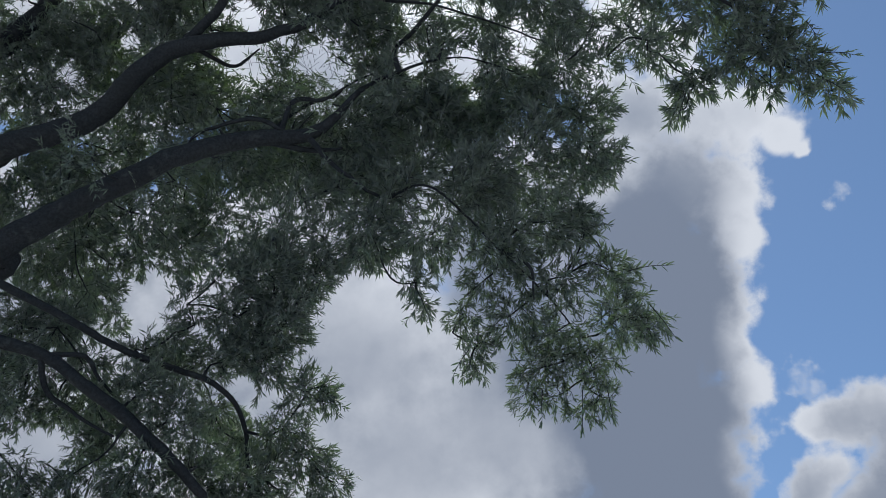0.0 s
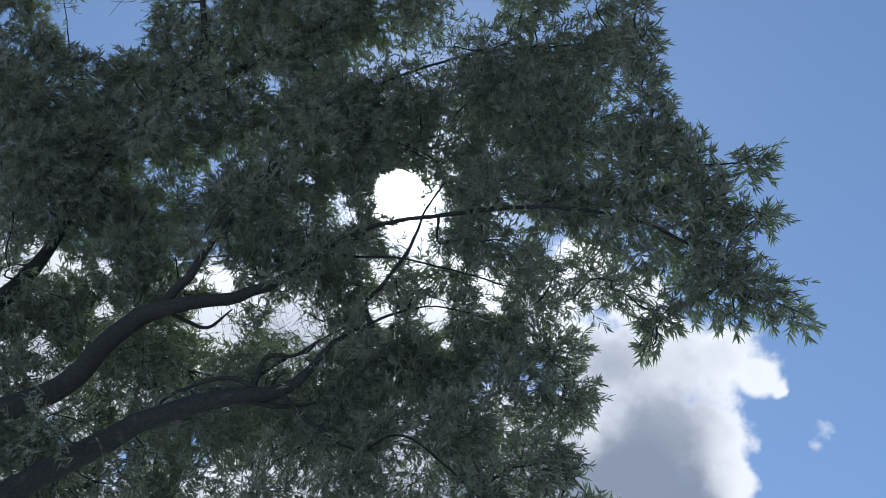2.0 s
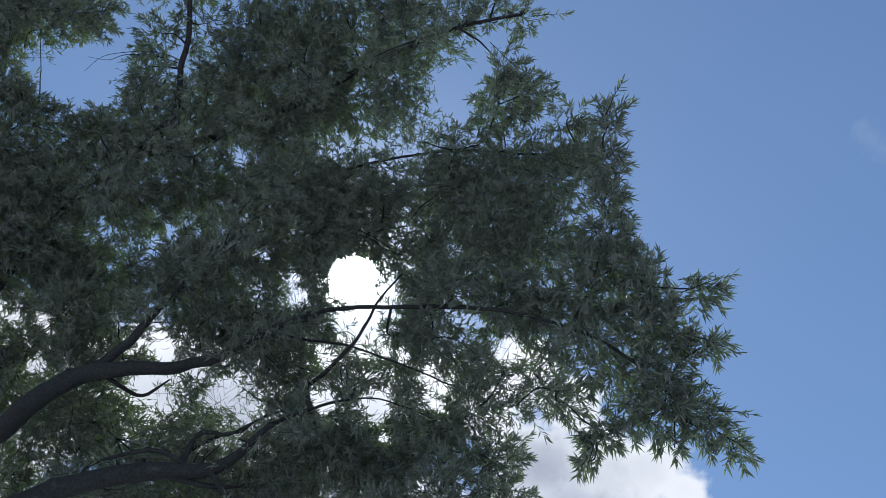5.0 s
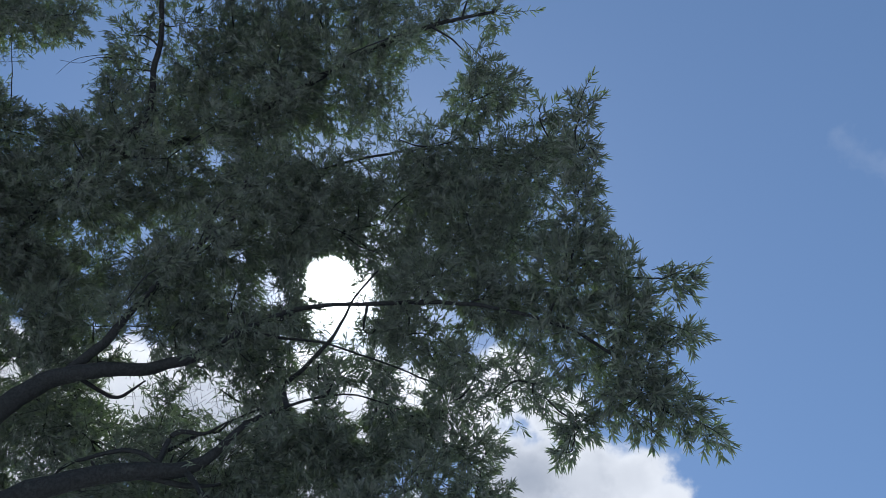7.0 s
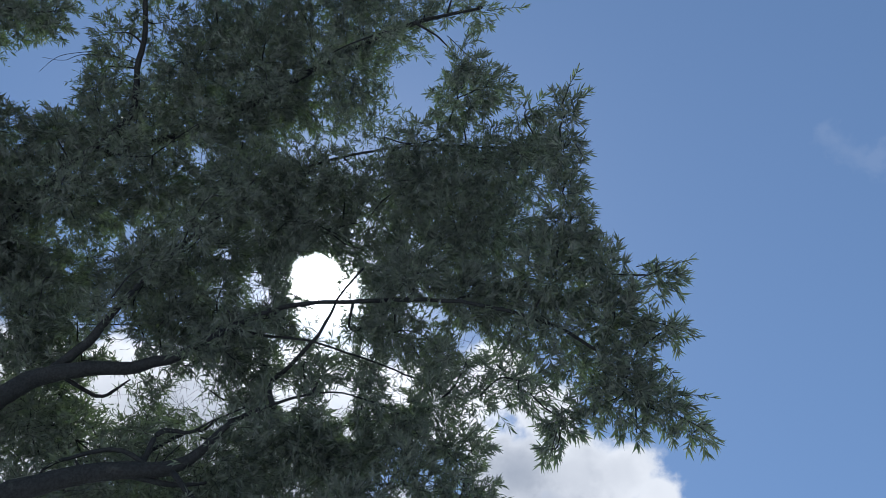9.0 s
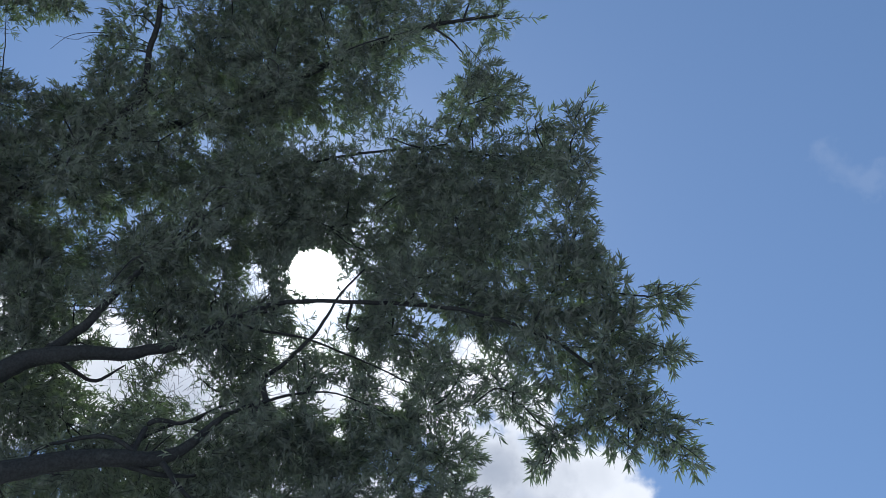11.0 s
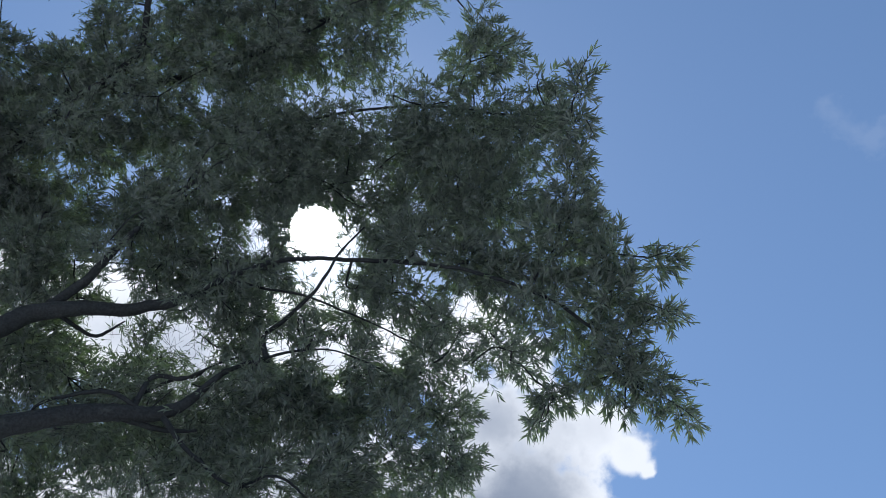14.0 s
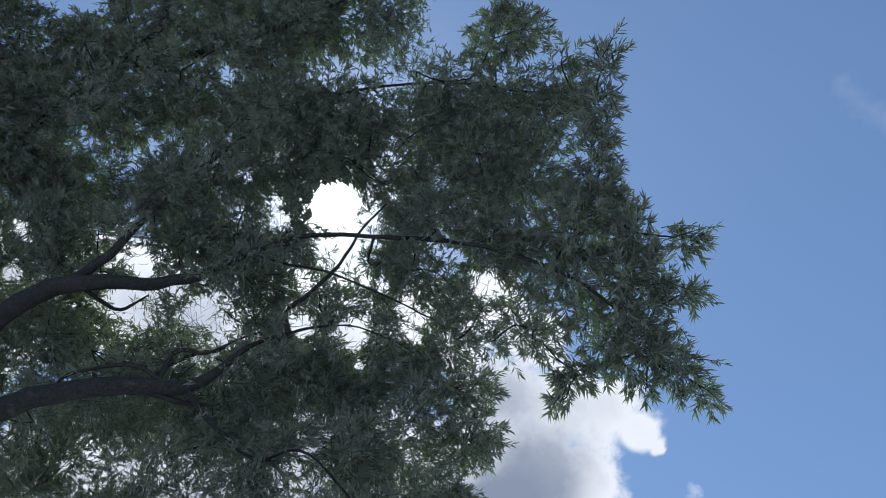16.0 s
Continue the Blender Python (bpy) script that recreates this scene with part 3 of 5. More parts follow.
def in_opening(pts, rng):
    """Which points fall into an opening, whose rim is ragged, or are lost where the crown is thin."""
    hit = np.zeros(len(pts), bool)
    for p, q, r0, r1, clean in OPENINGS:
        s = np.clip((pts - p) @ (q - p) / ((q - p) @ (q - p)), 0, 1)
        hit |= np.linalg.norm(pts - p - s[:, None] * (q - p), axis=1) < (r0 + (r1 - r0) * s) * (rng.uniform(0.85, 1.1, len(pts)) if clean else rng.uniform(0.0, 1.35, len(pts)))
    for az, el, r, lost in THIN:
        hit |= rng.uniform(0, 1, len(pts)) < lost * np.clip(1.5 - 1.5 * off_axis(pts, az, el) / r, 0, 1)
    return hit


def lobe(key, centre, r, dense):
    LOBE_LIST.append((key, np.array(centre), r, dense))


lobe("limb_a", (1.35, 2.67, 8.80), 0.15, 1.80)
lobe("limb_a", (1.34, 3.02, 8.83), 0.20, 1.80)
lobe("limb_a", (1.33, 3.34, 8.69), 0.22, 1.80)
lobe("limb_a", (1.39, 3.59, 8.57), 0.22, 1.80)
lobe("limb_a", (1.60, 3.72, 8.29), 0.21, 1.17)
lobe("limb_a", (1.63, 3.78, 8.07), 0.18, 1.80)
lobe("limb_a", (1.29, 3.91, 8.42), 0.43, 1.80)
lobe("limb_a", (1.66, 4.09, 7.88), 0.36, 1.80)
lobe("limb_a", (1.25, 4.27, 8.03), 0.39, 1.35)
lobe("limb_a", (1.72, 4.33, 7.52), 0.29, 1.80)
lobe("limb_a", (1.56, 4.54, 7.42), 0.25, 1.80)
lobe("limb_a", (1.87, 4.45, 7.39), 0.22, 1.80)
lobe("limb_a", (2.02, 4.47, 7.13), 0.18, 1.80)
lobe("limb_a", (1.98, 3.70, 7.85), 0.16, 1.80)
lobe("limb_a", (1.98, 4.05, 7.63), 0.17, 1.80)
lobe("limb_a", (1.19, 4.74, 7.34), 0.15, 1.80)
lobe("limb_a", (0.98, 4.61, 7.66), 0.20, 0.81)
lobe("limb_a", (0.85, 4.29, 8.44), 0.41, 1.50)
lobe("limb_a", (0.55, 4.29, 8.64), 0.37, 1.50)
lobe("limb_a", (0.75, 4.61, 8.06), 0.24, 0.68)
lobe("limb_a", (1.41, 4.49, 7.86), 0.28, 1.17)
lobe("limb_a", (2.13, 4.55, 7.03), 0.12, 1.35)
lobe("limb_a", (1.22, 4.67, 7.39), 0.15, 1.75)
lobe("limb_a", (1.12, 4.86, 7.26), 0.10, 1.50)
lobe("limb_a", (1.72, 4.61, 7.12), 0.11, 1.50)
lobe("limb_h", (1.09, 3.49, 9.49), 0.41, 1.00)
lobe("limb_h", (0.89, 3.94, 9.14), 0.46, 1.00)
lobe("limb_h", (0.64, 3.46, 9.71), 0.45, 1.00)
lobe("limb_h", (0.53, 2.97, 10.06), 0.35, 1.00)
lobe("limb_h", (0.80, 2.87, 10.07), 0.24, 1.00)
lobe("limb_h", (0.62, 2.65, 10.15), 0.21, 1.00)
lobe("limb_h", (0.21, 3.36, 9.93), 0.38, 0.60)
lobe("limb_h", (-0.02, 3.75, 9.77), 0.43, 1.00)
lobe("limb_h", (0.44, 3.83, 9.40), 0.44, 1.00)
lobe("limb_h", (1.22, 3.21, 9.59), 0.26, 1.25)
lobe("limb_h", (-0.17, 3.36, 10.09), 0.30, 0.45)
lobe("limb_h", (-0.44, 3.25, 10.28), 0.30, 0.45)
lobe("limb_h", (-0.57, 3.70, 10.09), 0.33, 0.50)
lobe("limb_h", (-0.03, 4.17, 9.41), 0.33, 1.00)
lobe("limb_h", (0.38, 4.13, 9.08), 0.41, 1.00)
lobe("limb_h", (1.13, 2.97, 9.69), 0.21, 0.75)
lobe("limb_h", (-0.88, 3.63, 9.93), 0.38, 1.00)
lobe("limb_h", (-1.08, 3.99, 9.58), 0.38, 1.00)
lobe("limb_h", (-1.40, 3.68, 9.83), 0.44, 1.00)
lobe("limb_h", (-0.35, 4.03, 9.63), 0.16, 0.70)
lobe("limb_f", (-0.38, 2.64, 11.10), 0.44, 1.00)
lobe("limb_f", (-0.91, 2.71, 11.19), 0.48, 1.00)
lobe("limb_f", (-1.39, 2.73, 11.29), 0.49, 1.00)
lobe("limb_f", (0.02, 2.61, 10.96), 0.26, 0.80)
lobe("limb_f", (0.19, 2.38, 11.02), 0.23, 1.00)
lobe("limb_f", (0.47, 2.30, 11.03), 0.23, 0.80)
lobe("limb_f", (0.77, 2.35, 10.85), 0.23, 0.80)
lobe("limb_f", (-0.45, 2.97, 10.84), 0.35, 0.70)
lobe("limb_f", (-0.11, 2.98, 10.85), 0.22, 0.60)
lobe("limb_f", (-1.90, 3.34, 11.17), 0.55, 1.00)
lobe("limb_f", (-1.31, 3.34, 11.11), 0.52, 1.00)
lobe("limb_f", (-0.82, 3.27, 11.04), 0.45, 1.00)
lobe("limb_f", (-1.89, 2.77, 11.50), 0.47, 1.00)
lobe("limb_f", (-2.30, 2.97, 11.36), 0.38, 0.80)
lobe("limb_f", (-0.36, 2.10, 11.22), 0.53, 1.00)
lobe("limb_f", (-1.10, 2.11, 11.31), 0.54, 1.00)
lobe("limb_f", (-1.78, 2.00, 11.39), 0.55, 1.00)
lobe("limb_e", (-2.44, 2.57, 11.43), 0.38, 0.60)
lobe("limb_e", (-2.93, 2.63, 11.28), 0.28, 0.60)
lobe("limb_e", (-3.01, 2.95, 11.16), 0.28, 0.80)
lobe("limb_e", (-3.16, 3.15, 11.05), 0.22, 1.00)
lobe("limb_e", (-2.47, 3.40, 11.02), 0.52, 1.00)
lobe("limb_e", (-3.01, 3.50, 10.82), 0.49, 1.00)
lobe("limb_e", (-3.53, 3.56, 10.78), 0.38, 1.00)
lobe("limb_e", (-3.92, 3.47, 10.65), 0.34, 1.00)
lobe("limb_e", (-3.88, 2.45, 11.31), 0.35, 0.80)
lobe("limb_e", (-3.64, 2.58, 11.37), 0.23, 0.70)
lobe("limb_e", (-4.01, 2.76, 11.18), 0.29, 0.60)
lobe("limb_e", (-3.70, 3.91, 10.22), 0.52, 1.00)
lobe("limb_e", (-3.11, 4.06, 10.39), 0.55, 1.00)
lobe("limb_e", (-2.44, 4.04, 10.44), 0.54, 1.00)
lobe("limb_e", (-1.86, 4.10, 10.39), 0.47, 1.00)
lobe("limb_e", (-3.71, 4.39, 9.81), 0.45, 1.00)
lobe("limb_e", (-2.63, 4.61, 9.93), 0.41, 0.70)
lobe("limb_e", (-2.17, 4.56, 9.92), 0.41, 1.00)
lobe("limb_e", (-1.69, 4.37, 9.79), 0.39, 1.00)
lobe("limb_e", (-3.18, 4.59, 9.93), 0.36, 0.50)
lobe("limb_e", (-4.43, 3.43, 10.42), 0.56, 1.00)
lobe("limb_e", (-4.41, 4.03, 10.01), 0.55, 1.00)
lobe("limb_e", (-2.66, 2.06, 11.48), 0.44, 0.70)
lobe("limb_e", (-3.38, 2.03, 11.43), 0.44, 0.80)
lobe("limb_e", (-4.35, 2.34, 11.13), 0.45, 1.00)
lobe("limb_a", (-1.69, 4.75, 8.85), 0.29, 0.80)
lobe("limb_a", (-2.11, 4.62, 9.01), 0.32, 1.00)
lobe("limb_a", (-2.41, 4.44, 9.38), 0.39, 1.00)
lobe("limb_a", (-1.68, 4.47, 9.21), 0.27, 0.60)
lobe("limb_a", (-1.45, 4.83, 8.49), 0.25, 0.70)
lobe("limb_a", (-0.11, 4.55, 8.48), 0.32, 0.80)
lobe("limb_a", (0.20, 4.69, 8.20), 0.29, 0.60)
lobe("limb_a", (-0.29, 4.82, 8.29), 0.25, 0.70)
lobe("limb_a", (-0.68, 4.81, 8.26), 0.22, 0.70)
lobe("limb_a", (0.03, 4.14, 8.73), 0.39, 1.00)
lobe("limb_a", (0.26, 4.87, 7.88), 0.28, 0.70)
lobe("limb_a", (0.61, 4.70, 7.99), 0.21, 0.60)
lobe("limb_a", (-0.41, 4.60, 8.61), 0.17, 0.60)
lobe("limb_a", (-0.12, 4.88, 7.87), 0.26, 0.70)
lobe("limb_a", (0.90, 4.53, 7.71), 0.16, 0.50)
lobe("limb_b", (0.44, 4.98, 7.40), 0.27, 0.90)
lobe("limb_b", (-0.01, 4.99, 7.41), 0.39, 1.00)
lobe("limb_b", (0.40, 5.13, 7.06), 0.27, 0.90)
lobe("limb_b", (-0.04, 5.21, 7.00), 0.40, 1.00)
lobe("limb_b", (-0.47, 5.11, 7.47), 0.37, 1.00)
lobe("limb_b", (-0.89, 5.05, 7.67), 0.31, 1.00)
lobe("limb_b", (-1.33, 5.11, 7.72), 0.29, 0.80)
lobe("limb_b", (-0.49, 5.26, 6.92), 0.40, 1.00)
lobe("limb_b", (-0.93, 5.24, 7.08), 0.39, 1.00)
lobe("limb_b", (-1.39, 5.21, 7.22), 0.35, 1.00)
lobe("limb_b", (0.62, 5.12, 7.06), 0.13, 0.80)
lobe("limb_b", (-1.64, 5.15, 7.81), 0.20, 0.50)
lobe("limb_b", (-2.01, 5.15, 7.70), 0.29, 0.70)
lobe("limb_b", (-1.19, 5.01, 8.03), 0.22, 0.60)
lobe("limb_b", (-0.37, 5.01, 7.76), 0.24, 0.70)
lobe("limb_e", (-4.72, 4.65, 9.50), 0.34, 0.60)
lobe("limb_e", (-4.17, 4.55, 9.67), 0.49, 1.00)
lobe("limb_e", (-3.69, 4.81, 9.57), 0.39, 0.70)
lobe("limb_e", (-3.27, 4.65, 9.67), 0.41, 1.00)
lobe("limb_e", (-4.67, 5.32, 8.89), 0.36, 0.50)
lobe("limb_e", (-4.22, 5.16, 9.07), 0.30, 0.50)
lobe("limb_e", (-3.91, 5.03, 9.13), 0.29, 0.50)
lobe("limb_e", (-3.50, 4.88, 9.05), 0.29, 0.70)
lobe("limb_e", (-3.83, 6.53, 9.89), 0.40, 0.70)
lobe("limb_e", (-4.61, 6.32, 9.64), 0.40, 0.60)
lobe("limb_e", (-3.04, 6.59, 9.77), 0.33, 0.50)
lobe("limb_e", (-2.29, 5.89, 9.97), 0.19, 0.40)
lobe("limb_e", (-4.64, 5.16, 9.43), 0.28, 0.50)
lobe("limb_g", (-0.41, 5.05, 6.71), 0.36, 1.60)
lobe("limb_g", (0.03, 4.92, 7.05), 0.33, 1.60)
lobe("limb_g", (0.40, 4.95, 6.81), 0.21, 1.53)
lobe("limb_g", (0.17, 5.14, 6.42), 0.28, 1.60)
lobe("limb_g", (-0.25, 5.24, 6.30), 0.29, 1.53)
lobe("limb_g", (-0.79, 5.17, 6.32), 0.28, 1.53)
lobe("limb_g", (-0.88, 5.26, 5.96), 0.15, 1.36)
lobe("limb_g", (-0.85, 5.38, 5.82), 0.10, 1.36)
lobe("limb_g", (0.20, 5.41, 6.10), 0.23, 1.19)
lobe("limb_g", (-0.09, 5.41, 6.11), 0.21, 1.02)
lobe("limb_g", (-0.42, 5.42, 6.07), 0.17, 1.02)
lobe("limb_g", (-0.22, 5.47, 5.79), 0.25, 1.02)
lobe("limb_g", (0.18, 5.55, 5.69), 0.27, 1.10)
lobe("limb_g", (0.59, 5.46, 5.76), 0.23, 1.36)
lobe("limb_g", (0.78, 5.49, 5.70), 0.14, 1.36)
lobe("limb_g", (0.53, 5.38, 6.12), 0.18, 1.53)
lobe("limb_g", (-0.45, 5.57, 5.62), 0.18, 1.10)
lobe("limb_g", (-0.54, 5.45, 5.78), 0.15, 1.02)
lobe("limb_g", (-0.51, 5.66, 5.49), 0.12, 0.85)
lobe("limb_g", (0.02, 5.68, 5.49), 0.23, 1.02)
lobe("limb_g", (0.38, 5.68, 5.48), 0.21, 1.27)
lobe("limb_g", (0.41, 5.79, 5.31), 0.15, 1.19)
lobe("limb_g", (-0.11, 5.79, 5.33), 0.14, 1.02)
lobe("limb_g", (0.13, 5.80, 5.32), 0.14, 1.02)
lobe("limb_g", (0.29, 5.85, 5.23), 0.11, 1.02)
lobe("limb_g", (0.02, 5.81, 5.83), 0.21, 0.85)
lobe("limb_g", (-1.23, 5.22, 6.38), 0.28, 1.60)
lobe("limb_g", (-1.07, 5.15, 6.72), 0.29, 1.60)
lobe("limb_g", (0.36, 5.17, 6.38), 0.14, 1.36)
lobe("limb_b", (-1.59, 5.42, 6.52), 0.31, 1.00)
lobe("limb_b", (-1.56, 5.23, 6.95), 0.30, 0.90)
lobe("limb_b", (-1.96, 5.25, 6.56), 0.31, 0.80)
lobe("limb_b", (-2.02, 5.35, 6.19), 0.33, 1.60)
lobe("limb_b", (-1.69, 5.43, 6.24), 0.25, 1.60)
lobe("limb_b", (-2.26, 5.51, 5.88), 0.31, 1.60)
lobe("limb_b", (-1.90, 5.52, 5.78), 0.24, 1.60)
lobe("limb_b", (-2.38, 5.35, 6.26), 0.27, 1.02)
lobe("limb_b", (-2.61, 5.35, 5.88), 0.18, 1.36)
lobe("limb_b", (-2.69, 5.45, 5.70), 0.15, 1.19)
lobe("limb_b", (-2.56, 6.97, 8.58), 0.36, 0.70)
lobe("limb_b", (-3.27, 6.87, 8.60), 0.41, 0.80)
lobe("limb_b", (-3.67, 7.00, 8.25), 0.37, 0.80)
lobe("limb_b", (-3.31, 5.51, 6.99), 0.35, 0.80)
lobe("limb_b", (-1.82, 5.44, 5.92), 0.21, 1.60)
lobe("limb_b", (-2.14, 5.56, 5.61), 0.21, 1.53)
lobe("limb_c", (-1.69, 5.71, 5.35), 0.18, 1.60)
lobe("limb_c", (-1.55, 5.77, 5.31), 0.12, 1.60)
lobe("limb_c", (-2.02, 5.67, 5.52), 0.21, 1.60)
lobe("limb_c", (-1.86, 5.82, 5.09), 0.21, 1.60)
lobe("limb_c", (-1.68, 5.96, 4.93), 0.20, 1.60)
lobe("limb_c", (-1.50, 6.08, 4.80), 0.15, 1.60)
lobe("limb_c", (-1.96, 5.96, 4.76), 0.29, 1.60)
lobe("limb_c", (-3.05, 7.59, 5.97), 0.33, 1.60)
lobe("limb_c", (-4.26, 6.88, 7.26), 0.26, 1.60)
lobe("limb_c", (-4.15, 7.12, 7.06), 0.16, 1.60)
lobe("limb_c", (-4.56, 6.53, 7.20), 0.35, 1.60)
lobe("limb_c", (-2.61, 5.62, 5.51), 0.22, 1.39)
lobe("limb_c", (-2.97, 5.56, 5.62), 0.18, 1.39)
lobe("limb_c", (-2.34, 5.68, 5.59), 0.20, 1.39)
lobe("limb_d", (-3.78, 5.67, 5.94), 0.24, 1.60)
lobe("limb_d", (-4.07, 5.62, 6.02), 0.25, 1.60)
lobe("limb_d", (-3.88, 5.69, 5.53), 0.24, 1.60)
lobe("limb_d", (-3.53, 5.82, 5.66), 0.21, 1.39)
lobe("limb_d", (-2.84, 5.50, 5.23), 0.24, 1.60)
lobe("limb_d", (-2.57, 5.57, 5.04), 0.25, 1.60)
lobe("limb_d", (-3.26, 6.07, 5.20), 0.26, 1.60)
lobe("limb_d", (-3.70, 5.91, 5.36), 0.21, 1.60)
lobe("limb_d", (-3.94, 5.82, 5.26), 0.21, 1.60)
lobe("limb_d", (-3.58, 6.25, 5.57), 0.25, 1.60)
lobe("limb_d", (-4.22, 5.85, 5.86), 0.25, 1.60)
lobe("limb_d", (-3.06, 6.19, 6.07), 0.20, 1.60)
lobe("limb_d", (-2.71, 6.59, 5.71), 0.25, 1.60)
lobe("limb_d", (-2.35, 6.56, 5.38), 0.24, 1.60)
lobe("limb_d", (-3.43, 6.06, 5.06), 0.19, 1.60)
lobe("limb_d", (-3.46, 5.38, 4.50), 0.23, 1.60)
lobe("limb_d", (-3.16, 5.52, 4.58), 0.17, 1.39)
lobe("limb_d", (-2.76, 5.56, 4.55), 0.27, 1.60)
lobe("limb_d", (-2.39, 5.71, 4.59), 0.29, 1.60)
lobe("limb_d", (-3.84, 5.07, 4.93), 0.34, 1.60)
lobe("limb_d", (-2.10, 5.87, 4.50), 0.33, 1.60)
lobe("limb_d", (-2.68, 5.72, 4.31), 0.37, 1.60)
lobe("limb_d", (-3.29, 5.59, 4.29), 0.34, 1.60)
lobe("limb_d", (-1.61, 6.05, 4.46), 0.29, 1.60)
lobe("limb_b", (-4.24, 6.05, 7.69), 0.46, 0.80)
lobe("limb_b", (-4.67, 5.88, 7.55), 0.43, 0.80)
lobe("limb_b", (-4.15, 6.26, 7.30), 0.37, 0.80)
lobe("limb_b", (-3.68, 6.31, 7.33), 0.33, 0.80)
lobe("limb_b", (-4.66, 6.05, 7.14), 0.37, 0.90)
lobe("limb_b", (-4.71, 5.47, 8.35), 0.35, 0.70)
lobe("limb_b", (-4.48, 5.37, 8.80), 0.36, 0.60)
lobe("limb_b", (-4.84, 5.24, 8.66), 0.36, 0.60)
lobe("limb_b", (-3.85, 5.90, 8.53), 0.35, 0.60)
lobe("limb_b", (-3.39, 5.86, 8.80), 0.35, 0.60)
lobe("limb_b", (-2.82, 5.91, 8.81), 0.29, 0.60)
lobe("limb_b", (-4.96, 5.57, 7.12), 0.44, 1.00)
lobe("limb_b", (-3.44, 4.55, 8.92), 0.37, 1.00)
lobe("limb_b", (-2.94, 4.62, 8.91), 0.33, 1.00)
lobe("limb_b", (-3.33, 4.91, 8.55), 0.33, 0.90)
lobe("limb_b", (-2.98, 5.03, 8.44), 0.30, 0.80)
lobe("limb_b", (-3.26, 5.23, 8.16), 0.38, 1.00)
lobe("limb_b", (-2.83, 5.31, 8.09), 0.35, 1.00)
lobe("limb_b", (-2.34, 5.40, 8.02), 0.31, 1.00)
lobe("limb_b", (-1.94, 5.48, 7.88), 0.34, 1.00)
lobe("limb_b", (-1.46, 5.39, 7.90), 0.33, 1.00)
lobe("limb_b", (-1.39, 5.16, 8.29), 0.23, 0.80)
lobe("limb_b", (-1.09, 5.22, 8.11), 0.28, 1.00)
lobe("limb_b", (-1.57, 4.86, 9.01), 0.30, 1.00)
lobe("limb_b", (-2.00, 4.75, 9.15), 0.30, 1.00)
lobe("limb_b", (-2.48, 4.80, 9.16), 0.25, 0.80)
lobe("limb_b", (-1.15, 4.91, 8.51), 0.23, 0.80)
lobe("limb_b", (-3.02, 5.55, 7.80), 0.42, 1.00)
lobe("limb_b", (-2.51, 5.61, 7.77), 0.41, 1.00)
lobe("limb_b", (-1.59, 5.62, 7.67), 0.33, 1.00)
lobe("limb_b", (-0.81, 5.24, 7.75), 0.32, 1.00)
lobe("limb_b", (-0.45, 5.07, 8.12), 0.29, 1.00)
lobe("limb_b", (-0.35, 4.85, 8.47), 0.22, 1.00)
lobe("limb_b", (-0.54, 5.23, 7.80), 0.32, 1.00)
lobe("limb_h", (-1.00, 4.78, 9.16), 0.16, 0.50)
lobe("limb_h", (-0.42, 4.88, 8.98), 0.16, 0.50)
lobe("limb_h", (-0.98, 4.92, 9.08), 0.16, 0.60)
lobe("limb_h", (-0.48, 4.73, 9.25), 0.13, 0.50)
lobe("limb_h", (-1.21, 4.76, 9.14), 0.21, 0.90)
lobe("limb_h", (-1.38, 4.55, 9.41), 0.27, 1.00)
lobe("limb_h", (-1.19, 4.28, 9.59), 0.25, 1.00)
lobe("limb_h", (-0.73, 4.15, 9.71), 0.25, 1.00)
lobe("limb_h", (-0.38, 4.27, 9.51), 0.21, 1.00)
lobe("limb_h", (-0.20, 4.48, 9.23), 0.22, 1.00)
lobe("limb_h", (-0.23, 4.72, 8.92), 0.23, 1.00)
lobe("limb_h", (-0.46, 4.88, 8.62), 0.17, 0.80)
lobe("limb_h", (-0.92, 4.97, 8.69), 0.23, 0.80)
lobe("limb_h", (-0.57, 3.95, 9.98), 0.33, 0.80)
lobe("limb_h", (-1.02, 3.89, 10.13), 0.34, 1.00)
lobe("limb_h", (-0.45, 3.08, 10.81), 0.35, 0.70)
lobe("limb_h", (-1.62, 3.60, 10.65), 0.41, 1.00)
lobe("limb_h", (0.20, 3.94, 10.18), 0.34, 1.00)
lobe("limb_e", (-4.70, 4.94, 8.96), 0.39, 0.80)
lobe("limb_e", (-4.29, 5.08, 9.11), 0.36, 0.80)
lobe("limb_e", (-3.85, 5.08, 9.16), 0.29, 0.80)
lobe("limb_e", (-3.44, 5.01, 9.21), 0.29, 0.90)
lobe("limb_e", (-4.34, 5.37, 8.88), 0.33, 0.70)
lobe("limb_e", (-3.35, 5.51, 8.89), 0.27, 0.80)
lobe("limb_e", (-3.81, 5.57, 8.82), 0.27, 0.80)
lobe("limb_e", (-4.02, 5.24, 8.95), 0.27, 0.80)
lobe("limb_e", (-3.00, 5.65, 8.94), 0.23, 0.50)
lobe("limb_e", (-2.54, 5.57, 8.98), 0.26, 0.45)
lobe("limb_e", (-2.09, 5.65, 8.87), 0.25, 0.50)
lobe("limb_e", (-4.97, 5.12, 8.87), 0.30, 0.80)
lobe("limb_e", (-3.21, 5.11, 9.05), 0.23, 1.00)
lobe("limb_e", (-5.26, 5.15, 8.41), 0.48, 1.00)
lobe("limb_e", (-5.28, 4.83, 8.85), 0.49, 1.00)
lobe("limb_e", (-2.35, 5.08, 9.20), 0.28, 0.90)
lobe("limb_e", (-4.81, 5.75, 8.26), 0.36, 0.80)
lobe("limb_e", (-4.89, 5.84, 7.89), 0.29, 0.70)
lobe("limb_b", (-1.51, 5.11, 8.47), 0.28, 1.00)
